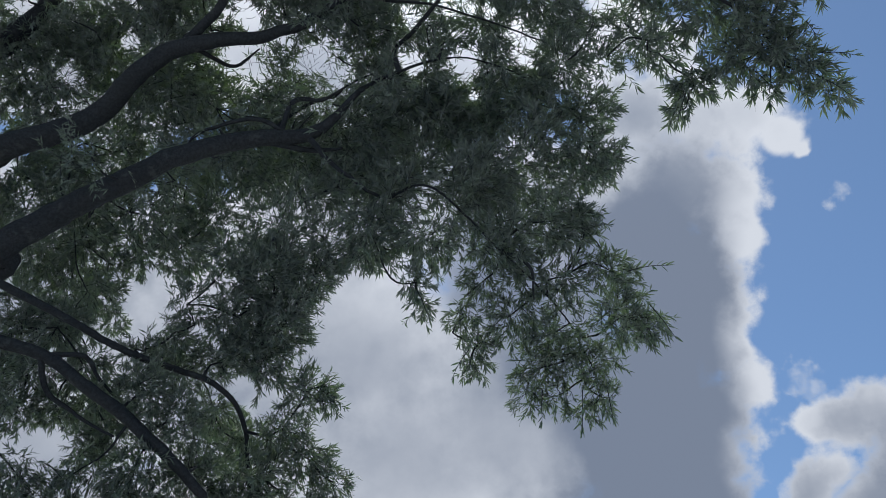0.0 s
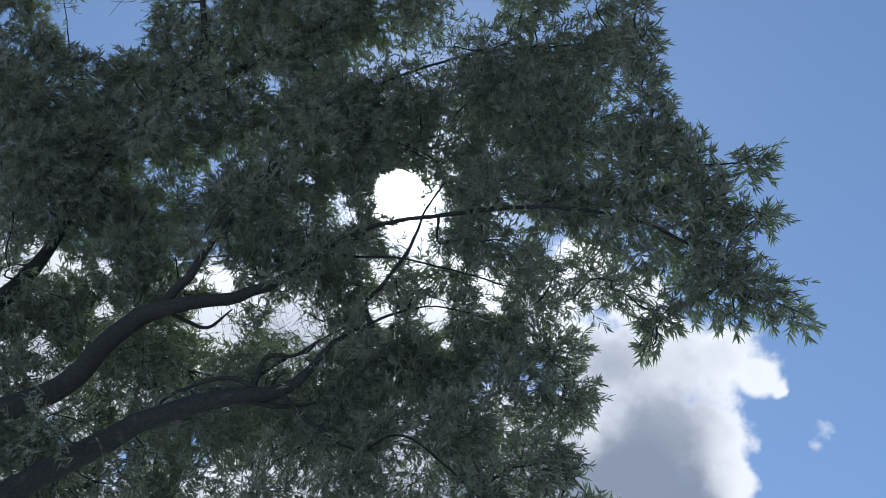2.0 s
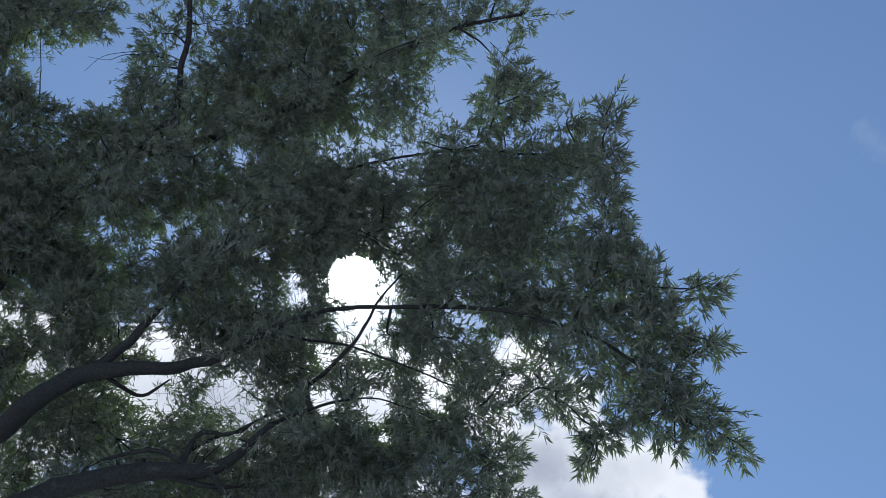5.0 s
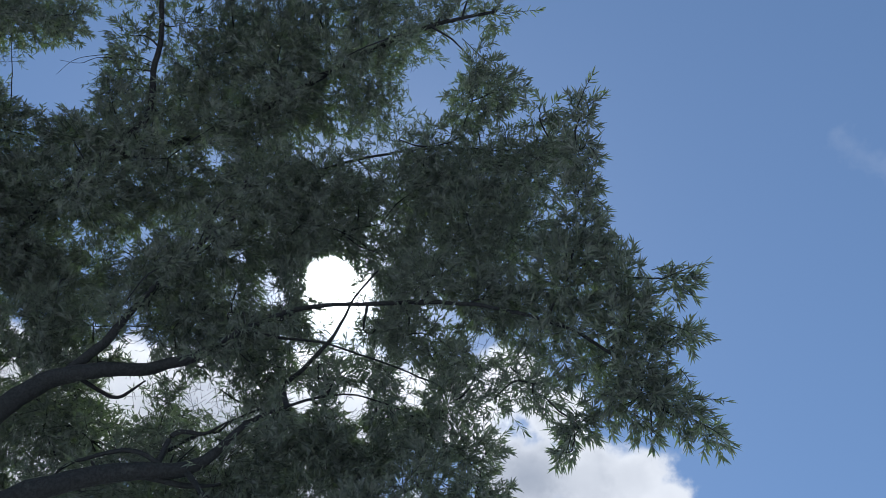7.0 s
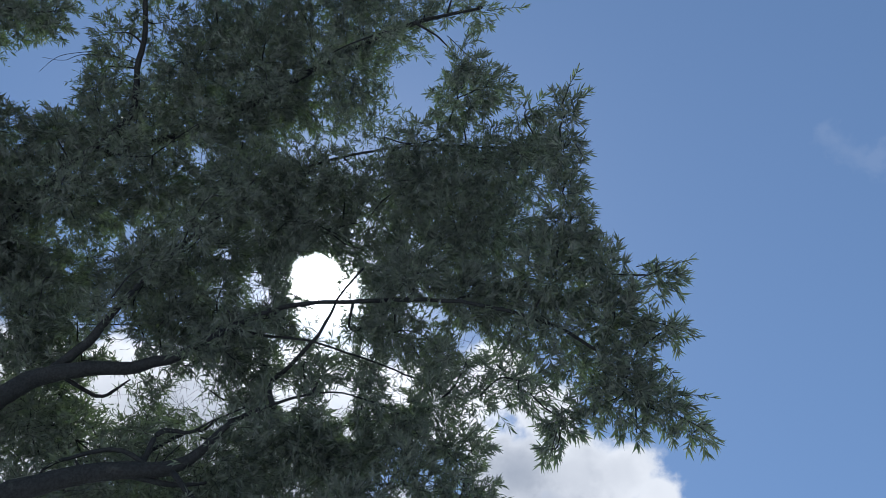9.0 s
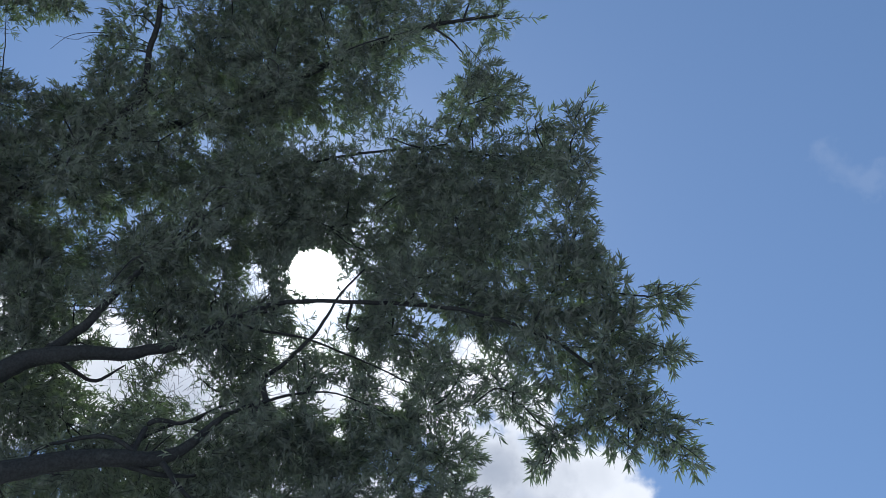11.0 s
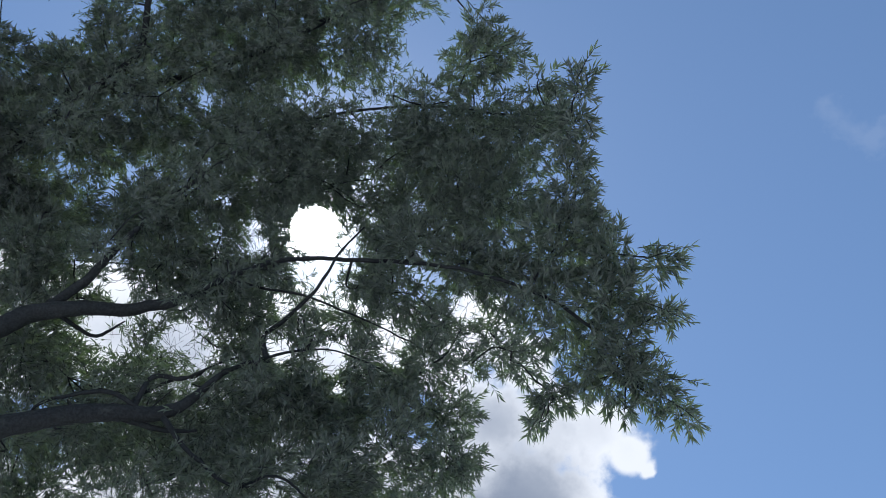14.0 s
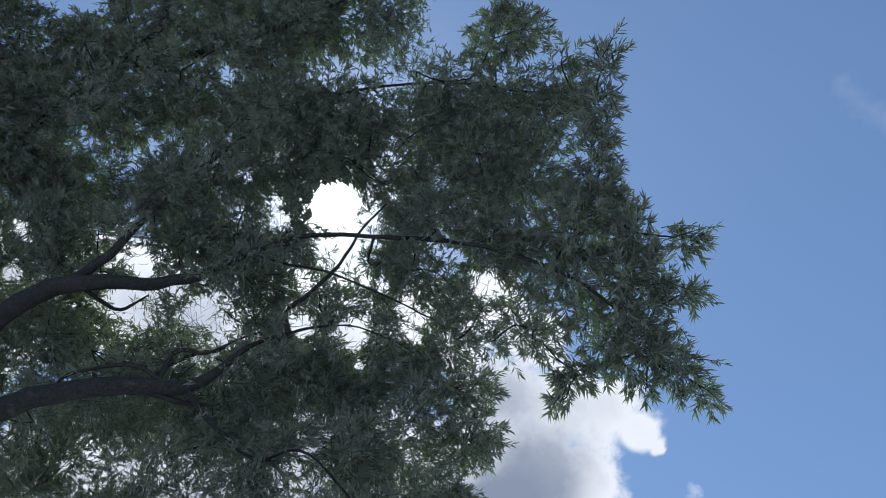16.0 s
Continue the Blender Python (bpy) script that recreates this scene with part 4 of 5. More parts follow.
lobe("limb_b", (-1.60, 5.27, 8.13), 0.25, 1.00)
lobe("limb_b", (-2.03, 5.39, 8.11), 0.21, 0.70)
lobe("limb_b", (-1.25, 5.25, 7.63), 0.32, 1.00)
lobe("limb_b", (-0.77, 5.20, 7.75), 0.32, 1.00)
lobe("limb_b", (-0.87, 4.99, 8.11), 0.20, 0.70)
lobe("limb_b", (-0.43, 4.97, 7.97), 0.24, 0.70)
lobe("limb_b", (-0.43, 5.10, 7.48), 0.31, 1.00)
lobe("limb_b", (-0.05, 4.97, 7.80), 0.27, 1.00)
lobe("limb_b", (0.27, 4.75, 7.78), 0.26, 0.90)
lobe("limb_b", (0.26, 4.93, 7.44), 0.23, 0.90)
lobe("limb_b", (0.60, 4.72, 7.78), 0.19, 0.60)
lobe("limb_b", (0.50, 4.50, 7.95), 0.23, 0.90)
lobe("limb_b", (-0.18, 4.77, 8.14), 0.24, 0.80)
lobe("limb_b", (-2.85, 6.51, 8.47), 0.39, 1.00)
lobe("limb_b", (-3.54, 6.52, 8.35), 0.39, 1.00)
lobe("limb_b", (-4.17, 6.07, 8.41), 0.36, 0.90)
lobe("limb_b", (-4.65, 6.02, 8.14), 0.36, 1.00)
lobe("limb_b", (-1.72, 5.98, 8.09), 0.35, 1.00)
lobe("limb_b", (-1.22, 5.67, 7.66), 0.30, 1.00)
lobe("limb_b", (-2.21, 6.50, 8.50), 0.35, 1.00)
lobe("limb_b", (-2.85, 6.49, 7.59), 0.37, 1.00)
lobe("limb_b", (-3.40, 6.52, 7.50), 0.34, 1.00)
lobe("limb_b", (-2.37, 6.48, 7.35), 0.32, 1.00)
lobe("limb_b", (-3.14, 6.49, 7.91), 0.34, 1.00)
lobe("limb_e", (-4.19, 2.69, 10.95), 0.29, 0.80)
lobe("limb_e", (-4.27, 3.00, 10.82), 0.29, 0.80)
lobe("limb_e", (-4.07, 2.44, 11.07), 0.32, 0.80)
lobe("limb_e", (-4.18, 3.22, 10.62), 0.28, 1.00)
lobe("limb_a", (-3.93, 4.64, 7.15), 0.20, 0.28)
lobe("limb_a", (-3.48, 4.57, 7.28), 0.17, 0.45)
lobe("limb_a", (-3.02, 4.44, 7.65), 0.16, 0.28)
lobe("limb_a", (-2.75, 4.33, 7.85), 0.17, 0.33)
lobe("limb_a", (-2.24, 4.36, 7.84), 0.16, 0.33)
lobe("limb_a", (-3.77, 4.85, 7.08), 0.18, 0.28)
lobe("limb_b", (-3.55, 4.62, 6.05), 0.19, 0.56)
lobe("limb_b", (-3.07, 4.53, 6.25), 0.17, 0.48)
lobe("limb_b", (-2.67, 4.53, 6.49), 0.17, 0.28)
lobe("limb_b", (-2.25, 4.53, 6.70), 0.15, 0.45)
lobe("limb_b", (-1.77, 4.61, 6.82), 0.15, 0.28)
lobe("limb_b", (-1.44, 4.55, 6.98), 0.17, 0.39)
lobe("limb_b", (-1.25, 4.51, 7.25), 0.17, 0.44)
lobe("limb_d", (-3.27, 4.75, 5.06), 0.12, 0.45)
lobe("limb_d", (-2.86, 4.96, 4.84), 0.13, 0.53)
lobe("limb_d", (-2.56, 5.21, 4.69), 0.16, 0.62)
lobe("limb_d", (-2.32, 5.40, 4.55), 0.17, 0.70)
lobe("limb_e", (-4.55, 3.55, 9.78), 0.36, 1.00)
lobe("limb_e", (-4.58, 4.03, 9.54), 0.36, 1.00)
lobe("limb_e", (-4.21, 3.83, 9.65), 0.35, 1.00)
lobe("limb_e", (-4.22, 4.26, 9.43), 0.29, 1.00)
lobe("limb_e", (-3.83, 3.87, 10.01), 0.42, 1.00)
lobe("limb_e", (-3.74, 4.32, 9.65), 0.35, 1.00)
lobe("limb_e", (-4.56, 3.21, 10.09), 0.36, 1.00)
lobe("limb_e", (-4.36, 3.42, 10.12), 0.30, 1.00)
lobe("limb_e", (-3.20, 4.11, 9.98), 0.35, 0.50)
lobe("limb_e", (-4.50, 4.26, 9.27), 0.24, 1.00)
lobe("limb_e", (-4.74, 5.11, 8.99), 0.24, 0.39)
lobe("limb_e", (-4.67, 5.36, 8.44), 0.29, 0.44)
lobe("limb_e", (-4.36, 5.88, 7.75), 0.34, 0.44)
lobe("limb_a", (-2.42, 4.99, 8.47), 0.17, 0.28)
lobe("limb_a", (-2.21, 5.12, 8.64), 0.18, 0.28)
lobe("limb_a", (-1.83, 5.11, 8.57), 0.18, 0.28)
lobe("limb_a", (-2.06, 5.36, 8.51), 0.18, 0.28)
lobe("limb_a", (-2.38, 5.27, 8.47), 0.18, 0.28)
lobe("limb_a", (-1.38, 4.93, 8.62), 0.18, 0.33)
lobe("limb_a", (-1.25, 4.61, 8.86), 0.13, 0.28)
lobe("limb_a", (-1.46, 4.57, 9.02), 0.16, 0.33)
lobe("limb_a", (-2.53, 4.75, 8.80), 0.19, 0.60)
lobe("limb_a", (-2.21, 4.89, 8.82), 0.21, 0.70)
lobe("limb_a", (-1.96, 5.04, 8.79), 0.18, 0.60)
lobe("limb_a", (-2.35, 5.12, 8.62), 0.18, 0.50)
lobe("limb_a", (-2.71, 5.01, 8.75), 0.20, 0.60)
lobe("limb_a", (-2.11, 5.41, 8.49), 0.18, 0.50)
lobe("limb_a", (-2.95, 5.01, 8.85), 0.22, 0.70)
lobe("limb_a", (-1.76, 5.17, 8.57), 0.16, 0.50)
lobe("limb_a", (-3.27, 4.94, 8.95), 0.23, 0.70)
lobe("limb_e", (-2.53, 4.25, 8.56), 0.22, 0.70)
lobe("limb_e", (-2.17, 4.01, 8.81), 0.22, 0.70)
lobe("limb_e", (-1.80, 3.76, 9.04), 0.22, 0.70)
lobe("limb_e", (-1.48, 3.63, 9.34), 0.21, 0.70)
lobe("limb_e", (-3.10, 3.58, 9.57), 0.24, 0.60)
lobe("limb_e", (-2.56, 3.38, 10.00), 0.25, 0.60)
lobe("limb_f", (-1.30, 2.94, 10.45), 0.23, 0.70)
lobe("limb_f", (-0.63, 2.63, 10.46), 0.22, 0.70)
lobe("limb_f", (-0.08, 2.41, 10.39), 0.19, 0.60)
lobe("limb_f", (-1.98, 3.30, 10.36), 0.25, 0.70)
lobe("limb_a", (-1.20, 4.45, 8.97), 0.18, 0.90)
lobe("limb_a", (-1.13, 4.26, 9.09), 0.17, 0.90)
lobe("limb_a", (-1.09, 4.64, 8.88), 0.15, 0.80)
lobe("limb_a", (-1.34, 4.71, 8.97), 0.18, 0.80)
lobe("limb_a", (0.15, 4.66, 8.61), 0.22, 0.70)
lobe("limb_a", (0.34, 4.80, 8.50), 0.20, 0.60)
lobe("limb_a", (-0.20, 4.81, 8.68), 0.18, 0.60)
lobe("limb_a", (-0.97, 4.19, 9.33), 0.16, 0.80)
lobe("limb_b", (-4.24, 5.68, 7.83), 0.26, 0.90)
lobe("limb_b", (-4.01, 6.08, 7.62), 0.26, 0.90)
lobe("limb_b", (-4.13, 5.95, 7.18), 0.27, 0.90)
lobe("limb_b", (-3.92, 6.11, 6.66), 0.24, 0.90)
lobe("limb_b", (-3.90, 6.17, 8.06), 0.23, 0.80)
lobe("limb_b", (-3.90, 6.05, 6.22), 0.23, 1.53)
lobe("limb_b", (-3.79, 6.14, 6.98), 0.21, 0.80)
lobe("limb_e", (-4.26, 4.81, 8.88), 0.21, 0.70)
lobe("limb_e", (-3.95, 5.09, 8.67), 0.21, 0.70)
lobe("limb_e", (-4.35, 5.19, 8.35), 0.23, 0.80)
lobe("limb_e", (-3.58, 5.30, 8.72), 0.19, 0.60)
lobe("limb_e", (-4.58, 4.61, 9.02), 0.21, 0.70)
lobe("limb_a", (1.77, 4.23, 9.23), 0.22, 0.59)
lobe("limb_a", (1.09, 5.10, 8.30), 0.21, 0.41)
lobe("limb_a", (1.50, 5.09, 8.64), 0.29, 0.59)
lobe("limb_h", (1.18, 4.03, 10.53), 0.43, 0.62)
lobe("limb_h", (1.08, 4.53, 10.31), 0.49, 0.50)
lobe("limb_h", (0.67, 4.06, 11.12), 0.48, 0.50)
lobe("limb_h", (0.61, 3.44, 11.33), 0.37, 0.50)
lobe("limb_h", (0.82, 3.31, 11.28), 0.25, 0.50)
lobe("limb_h", (-0.07, 4.28, 11.21), 0.46, 0.50)
lobe("limb_h", (0.50, 4.52, 10.77), 0.48, 0.50)
lobe("limb_h", (1.41, 3.67, 10.58), 0.27, 0.62)
lobe("limb_h", (0.01, 4.88, 10.83), 0.35, 0.50)
lobe("limb_h", (0.48, 4.47, 9.88), 0.41, 0.50)
lobe("limb_h", (-1.05, 4.14, 10.94), 0.39, 0.50)
lobe("limb_h", (-1.21, 4.47, 10.68), 0.39, 0.50)
lobe("limb_h", (-1.63, 4.15, 11.00), 0.46, 0.50)
lobe("limb_f", (-0.43, 3.07, 12.39), 0.46, 0.50)
lobe("limb_f", (-0.99, 3.21, 12.76), 0.51, 0.50)
lobe("limb_f", (-1.57, 3.05, 12.77), 0.51, 0.50)
lobe("limb_f", (0.10, 3.01, 12.16), 0.27, 0.40)
lobe("limb_f", (-2.14, 3.76, 12.59), 0.58, 0.50)
lobe("limb_f", (-1.40, 3.56, 11.89), 0.51, 0.50)
lobe("limb_f", (-0.83, 3.62, 11.80), 0.45, 0.50)
lobe("limb_f", (-2.00, 2.98, 12.36), 0.47, 0.50)
lobe("limb_f", (-2.70, 3.43, 12.77), 0.40, 0.40)
lobe("limb_f", (-0.49, 2.28, 11.99), 0.53, 0.50)
lobe("limb_f", (-1.24, 2.38, 12.83), 0.57, 0.50)
lobe("limb_f", (-1.98, 2.31, 13.00), 0.58, 0.50)
lobe("limb_e", (-3.42, 3.21, 12.36), 0.29, 0.40)
lobe("limb_e", (-2.83, 3.69, 12.04), 0.53, 0.50)
lobe("limb_e", (-3.23, 3.70, 11.55), 0.49, 0.50)
lobe("limb_e", (-4.01, 4.07, 12.23), 0.40, 0.50)
lobe("limb_e", (-4.29, 3.83, 11.69), 0.35, 0.50)
lobe("limb_e", (-4.35, 2.75, 12.47), 0.36, 0.40)
lobe("limb_e", (-4.28, 4.53, 11.58), 0.55, 0.50)
lobe("limb_e", (-3.54, 4.59, 11.61), 0.57, 0.50)
lobe("limb_e", (-2.89, 4.63, 11.89), 0.58, 0.50)
lobe("limb_e", (-2.01, 4.41, 11.07), 0.47, 0.50)
lobe("limb_e", (-4.01, 4.72, 10.43), 0.44, 0.50)
lobe("limb_e", (-2.34, 4.95, 10.61), 0.40, 0.50)
lobe("limb_e", (-1.92, 4.98, 10.98), 0.41, 0.50)
lobe("limb_e", (-5.06, 3.91, 11.59), 0.59, 0.50)
lobe("limb_e", (-5.07, 4.45, 11.12), 0.58, 0.50)
lobe("limb_e", (-3.67, 2.20, 12.54), 0.45, 0.40)
lobe("limb_e", (-4.77, 2.53, 12.11), 0.46, 0.50)
lobe("limb_a", (-1.98, 5.41, 9.92), 0.31, 0.40)
lobe("limb_a", (-2.50, 5.33, 10.21), 0.34, 0.50)
lobe("limb_a", (-2.88, 5.10, 10.54), 0.41, 0.50)
lobe("limb_a", (-0.18, 5.32, 9.74), 0.35, 0.40)
lobe("limb_a", (-0.02, 4.66, 9.75), 0.41, 0.50)
lobe("limb_b", (0.53, 5.60, 8.23), 0.29, 0.45)
lobe("limb_b", (-0.05, 5.77, 8.24), 0.41, 0.50)
lobe("limb_b", (0.51, 5.82, 7.86), 0.28, 0.45)
lobe("limb_b", (-0.05, 6.05, 7.79), 0.43, 0.50)
lobe("limb_b", (-0.60, 5.86, 8.44), 0.40, 0.50)
lobe("limb_b", (-1.13, 6.04, 8.78), 0.34, 0.50)
lobe("limb_b", (-1.64, 6.00, 8.86), 0.31, 0.40)
lobe("limb_b", (-0.55, 6.04, 7.64), 0.42, 0.50)
lobe("limb_b", (-1.19, 6.21, 8.15), 0.42, 0.50)
lobe("limb_b", (-1.64, 5.93, 8.05), 0.37, 0.50)
lobe("limb_e", (-4.84, 5.23, 10.93), 0.52, 0.50)
lobe("limb_e", (-3.86, 5.29, 11.01), 0.44, 0.50)
lobe("limb_g", (-0.42, 5.91, 7.46), 0.39, 0.85)
lobe("limb_g", (0.09, 5.61, 7.71), 0.34, 0.85)
lobe("limb_g", (0.50, 5.92, 7.74), 0.23, 0.77)
lobe("limb_g", (0.20, 5.89, 7.16), 0.29, 0.85)
lobe("limb_g", (-0.34, 6.14, 7.20), 0.32, 0.77)
lobe("limb_g", (-0.91, 5.78, 6.81), 0.28, 0.77)
lobe("limb_g", (0.78, 6.73, 6.69), 0.26, 0.68)
lobe("limb_g", (0.68, 6.39, 6.87), 0.20, 0.77)
lobe("limb_g", (-1.46, 5.89, 6.95), 0.29, 0.85)
lobe("limb_g", (-1.29, 6.02, 7.55), 0.31, 0.85)
lobe("limb_b", (-1.88, 6.41, 7.31), 0.34, 0.50)
lobe("limb_b", (-1.90, 6.24, 8.04), 0.33, 0.45)
lobe("limb_b", (-2.25, 6.03, 7.23), 0.33, 0.40)
lobe("limb_b", (-2.48, 6.43, 7.10), 0.36, 0.50)
lobe("limb_b", (-2.11, 6.62, 7.19), 0.27, 0.50)
lobe("limb_b", (-2.46, 6.12, 6.29), 0.31, 0.85)
lobe("limb_b", (-2.10, 6.17, 6.20), 0.24, 0.85)
lobe("limb_b", (-3.70, 7.63, 9.45), 0.42, 0.40)
lobe("limb_b", (-4.20, 7.98, 9.18), 0.39, 0.40)
lobe("limb_b", (-3.72, 6.00, 7.57), 0.36, 0.40)
lobe("limb_b", (-2.30, 6.62, 6.95), 0.24, 0.50)
lobe("limb_b", (-2.45, 6.47, 6.33), 0.23, 0.77)
lobe("limb_c", (-3.02, 6.42, 6.09), 0.23, 0.69)
lobe("limb_c", (-2.67, 6.53, 6.17), 0.21, 0.69)
lobe("limb_d", (-4.23, 6.24, 6.41), 0.25, 0.82)
lobe("limb_d", (-4.01, 6.65, 6.19), 0.22, 0.69)
lobe("limb_d", (-3.33, 6.28, 5.81), 0.25, 0.82)
lobe("limb_d", (-4.20, 6.76, 5.85), 0.22, 0.82)
lobe("limb_d", (-4.03, 7.15, 6.11), 0.26, 0.82)
lobe("limb_d", (-4.59, 6.04, 5.56), 0.38, 0.82)
lobe("limb_b", (-4.77, 6.81, 8.40), 0.47, 0.40)
lobe("limb_b", (-5.39, 6.71, 8.38), 0.45, 0.40)
lobe("limb_b", (-4.72, 6.98, 7.98), 0.38, 0.40)
lobe("limb_b", (-4.05, 7.12, 7.95), 0.34, 0.40)
lobe("limb_b", (-5.09, 6.74, 7.69), 0.38, 0.45)
lobe("limb_b", (-5.76, 6.41, 8.05), 0.47, 0.50)
lobe("limb_b", (-3.96, 5.32, 10.05), 0.39, 0.50)
lobe("limb_b", (-3.33, 5.28, 9.91), 0.34, 0.50)
lobe("limb_b", (-3.67, 5.30, 9.10), 0.33, 0.45)
lobe("limb_b", (-3.30, 5.48, 9.00), 0.30, 0.40)
lobe("limb_b", (-3.90, 6.02, 9.32), 0.40, 0.50)
lobe("limb_b", (-3.38, 6.12, 9.25), 0.37, 0.50)
lobe("limb_b", (-2.78, 6.25, 8.98), 0.33, 0.50)
lobe("limb_b", (-2.19, 6.35, 8.79), 0.35, 0.50)
lobe("limb_b", (-1.67, 6.24, 9.05), 0.36, 0.50)
lobe("limb_b", (-1.54, 5.69, 8.94), 0.24, 0.40)
lobe("limb_b", (-1.15, 5.77, 8.70), 0.28, 0.50)
lobe("limb_b", (-1.87, 5.65, 10.24), 0.32, 0.50)
lobe("limb_b", (-2.26, 5.18, 9.99), 0.31, 0.50)
lobe("limb_b", (-2.76, 5.39, 10.05), 0.26, 0.40)
lobe("limb_b", (-1.33, 5.48, 9.39), 0.24, 0.40)
lobe("limb_b", (-3.46, 6.23, 8.69), 0.44, 0.50)
lobe("limb_b", (-2.85, 6.51, 8.82), 0.44, 0.50)
lobe("limb_b", (-1.93, 6.57, 8.68), 0.36, 0.50)
lobe("limb_b", (-0.92, 5.99, 8.66), 0.34, 0.50)
lobe("limb_b", (-0.48, 5.65, 8.79), 0.30, 0.50)
lobe("limb_b", (-0.51, 5.76, 9.74), 0.25, 0.50)
lobe("limb_b", (-0.64, 6.10, 8.88), 0.34, 0.50)
lobe("limb_h", (-1.58, 4.95, 10.22), 0.28, 0.50)
lobe("limb_h", (-1.31, 4.69, 10.45), 0.25, 0.50)
lobe("limb_h", (-0.79, 4.68, 10.58), 0.26, 0.50)
lobe("limb_h", (-0.24, 5.51, 10.21), 0.25, 0.50)
lobe("limb_h", (-1.02, 5.47, 9.49), 0.24, 0.40)
lobe("limb_h", (-0.74, 4.39, 10.98), 0.34, 0.40)
lobe("limb_h", (-1.21, 4.27, 11.08), 0.34, 0.50)
lobe("limb_h", (-1.84, 4.10, 12.20), 0.44, 0.50)
lobe("limb_h", (0.21, 4.43, 11.24), 0.35, 0.50)
lobe("limb_e", (-5.24, 5.63, 9.86), 0.41, 0.40)
lobe("limb_e", (-4.95, 5.89, 10.22), 0.38, 0.40)
lobe("limb_e", (-4.50, 5.94, 10.36), 0.32, 0.40)
lobe("limb_e", (-3.78, 5.46, 9.98), 0.29, 0.45)
lobe("limb_e", (-3.88, 6.47, 10.08), 0.29, 0.40)
lobe("limb_e", (-4.11, 6.07, 9.54), 0.27, 0.40)
lobe("limb_e", (-4.62, 5.92, 10.00), 0.28, 0.40)
lobe("limb_e", (-5.40, 5.69, 9.54), 0.31, 0.40)
lobe("limb_e", (-5.80, 5.73, 9.22), 0.49, 0.50)
lobe("limb_e", (-5.67, 5.18, 9.50), 0.48, 0.50)
lobe("limb_e", (-2.55, 5.64, 10.10), 0.29, 0.45)
lobe("limb_e", (-5.17, 6.21, 8.75), 0.36, 0.40)
lobe("limb_b", (-1.75, 5.79, 9.41), 0.30, 0.50)
lobe("limb_b", (-1.97, 6.27, 9.34), 0.28, 0.50)
lobe("limb_b", (-1.41, 5.81, 8.26), 0.32, 0.50)
lobe("limb_b", (-0.90, 5.76, 8.38), 0.32, 0.50)
lobe("limb_b", (-0.42, 5.70, 8.06), 0.31, 0.50)
lobe("limb_b", (0.01, 5.87, 8.93), 0.29, 0.50)
lobe("limb_b", (0.36, 5.55, 8.87), 0.28, 0.45)
lobe("limb_b", (0.31, 5.61, 8.16), 0.24, 0.45)
lobe("limb_b", (0.62, 5.35, 9.00), 0.25, 0.45)
lobe("limb_b", (-0.20, 5.42, 9.14), 0.25, 0.40)
lobe("limb_b", (-3.28, 7.44, 9.37), 0.41, 0.50)
lobe("limb_b", (-4.00, 7.34, 9.30), 0.41, 0.50)
lobe("limb_b", (-4.79, 6.97, 9.51), 0.38, 0.45)
lobe("limb_b", (-5.36, 6.93, 9.24), 0.38, 0.50)
lobe("limb_b", (-2.06, 6.88, 9.11), 0.38, 0.50)
lobe("limb_b", (-1.40, 6.59, 8.61), 0.32, 0.50)
lobe("limb_b", (-2.42, 7.08, 9.17), 0.35, 0.50)
lobe("limb_b", (-3.38, 7.50, 8.47), 0.39, 0.50)
lobe("limb_b", (-3.79, 7.30, 8.14), 0.35, 0.50)
lobe("limb_b", (-2.82, 7.56, 8.34), 0.35, 0.50)
lobe("limb_b", (-3.55, 7.13, 8.53), 0.35, 0.50)
lobe("limb_e", (-4.56, 2.92, 11.90), 0.29, 0.40)
lobe("limb_e", (-4.87, 3.39, 12.08), 0.30, 0.40)
lobe("limb_e", (-4.43, 2.68, 11.80), 0.31, 0.40)
lobe("limb_e", (-4.56, 3.39, 11.37), 0.28, 0.50)
lobe("limb_e", (-4.94, 3.92, 10.52), 0.36, 0.50)
lobe("limb_e", (-5.28, 4.57, 10.65), 0.38, 0.50)
lobe("limb_e", (-4.72, 4.38, 10.70), 0.37, 0.50)
lobe("limb_e", (-4.68, 4.63, 10.15), 0.30, 0.50)
lobe("limb_e", (-4.19, 4.24, 10.78), 0.42, 0.50)
lobe("limb_e", (-4.09, 4.69, 10.24), 0.35, 0.50)
lobe("limb_e", (-5.25, 3.80, 11.42), 0.39, 0.50)
lobe("limb_e", (-4.94, 3.85, 11.17), 0.31, 0.50)
lobe("limb_b", (-4.85, 6.57, 8.68), 0.27, 0.45)
lobe("limb_b", (-4.55, 6.87, 8.32), 0.27, 0.45)
lobe("limb_b", (-4.46, 6.47, 7.61), 0.27, 0.45)
lobe("limb_b", (-4.42, 6.95, 7.34), 0.25, 0.45)
lobe("limb_b", (-4.32, 6.69, 6.73), 0.24, 0.45)
lobe("limb_e", (-4.19, 2.25, 10.74), 0.30, 0.90)
lobe("limb_e", (-3.92, 2.26, 10.85), 0.26, 0.90)
lobe("limb_e", (-4.20, 2.55, 10.65), 0.26, 0.90)
lobe("limb_e", (-4.18, 2.84, 10.58), 0.24, 0.90)
lobe("limb_e", (-3.59, 2.36, 10.96), 0.26, 0.90)
lobe("limb_e", (-3.39, 2.35, 11.04), 0.24, 0.90)
lobe("limb_a", (-2.05, 4.58, 8.18), 0.20, 0.85)
lobe("limb_a", (-1.75, 4.48, 8.20), 0.20, 0.85)
lobe("limb_a", (-1.46, 4.38, 8.34), 0.20, 0.85)
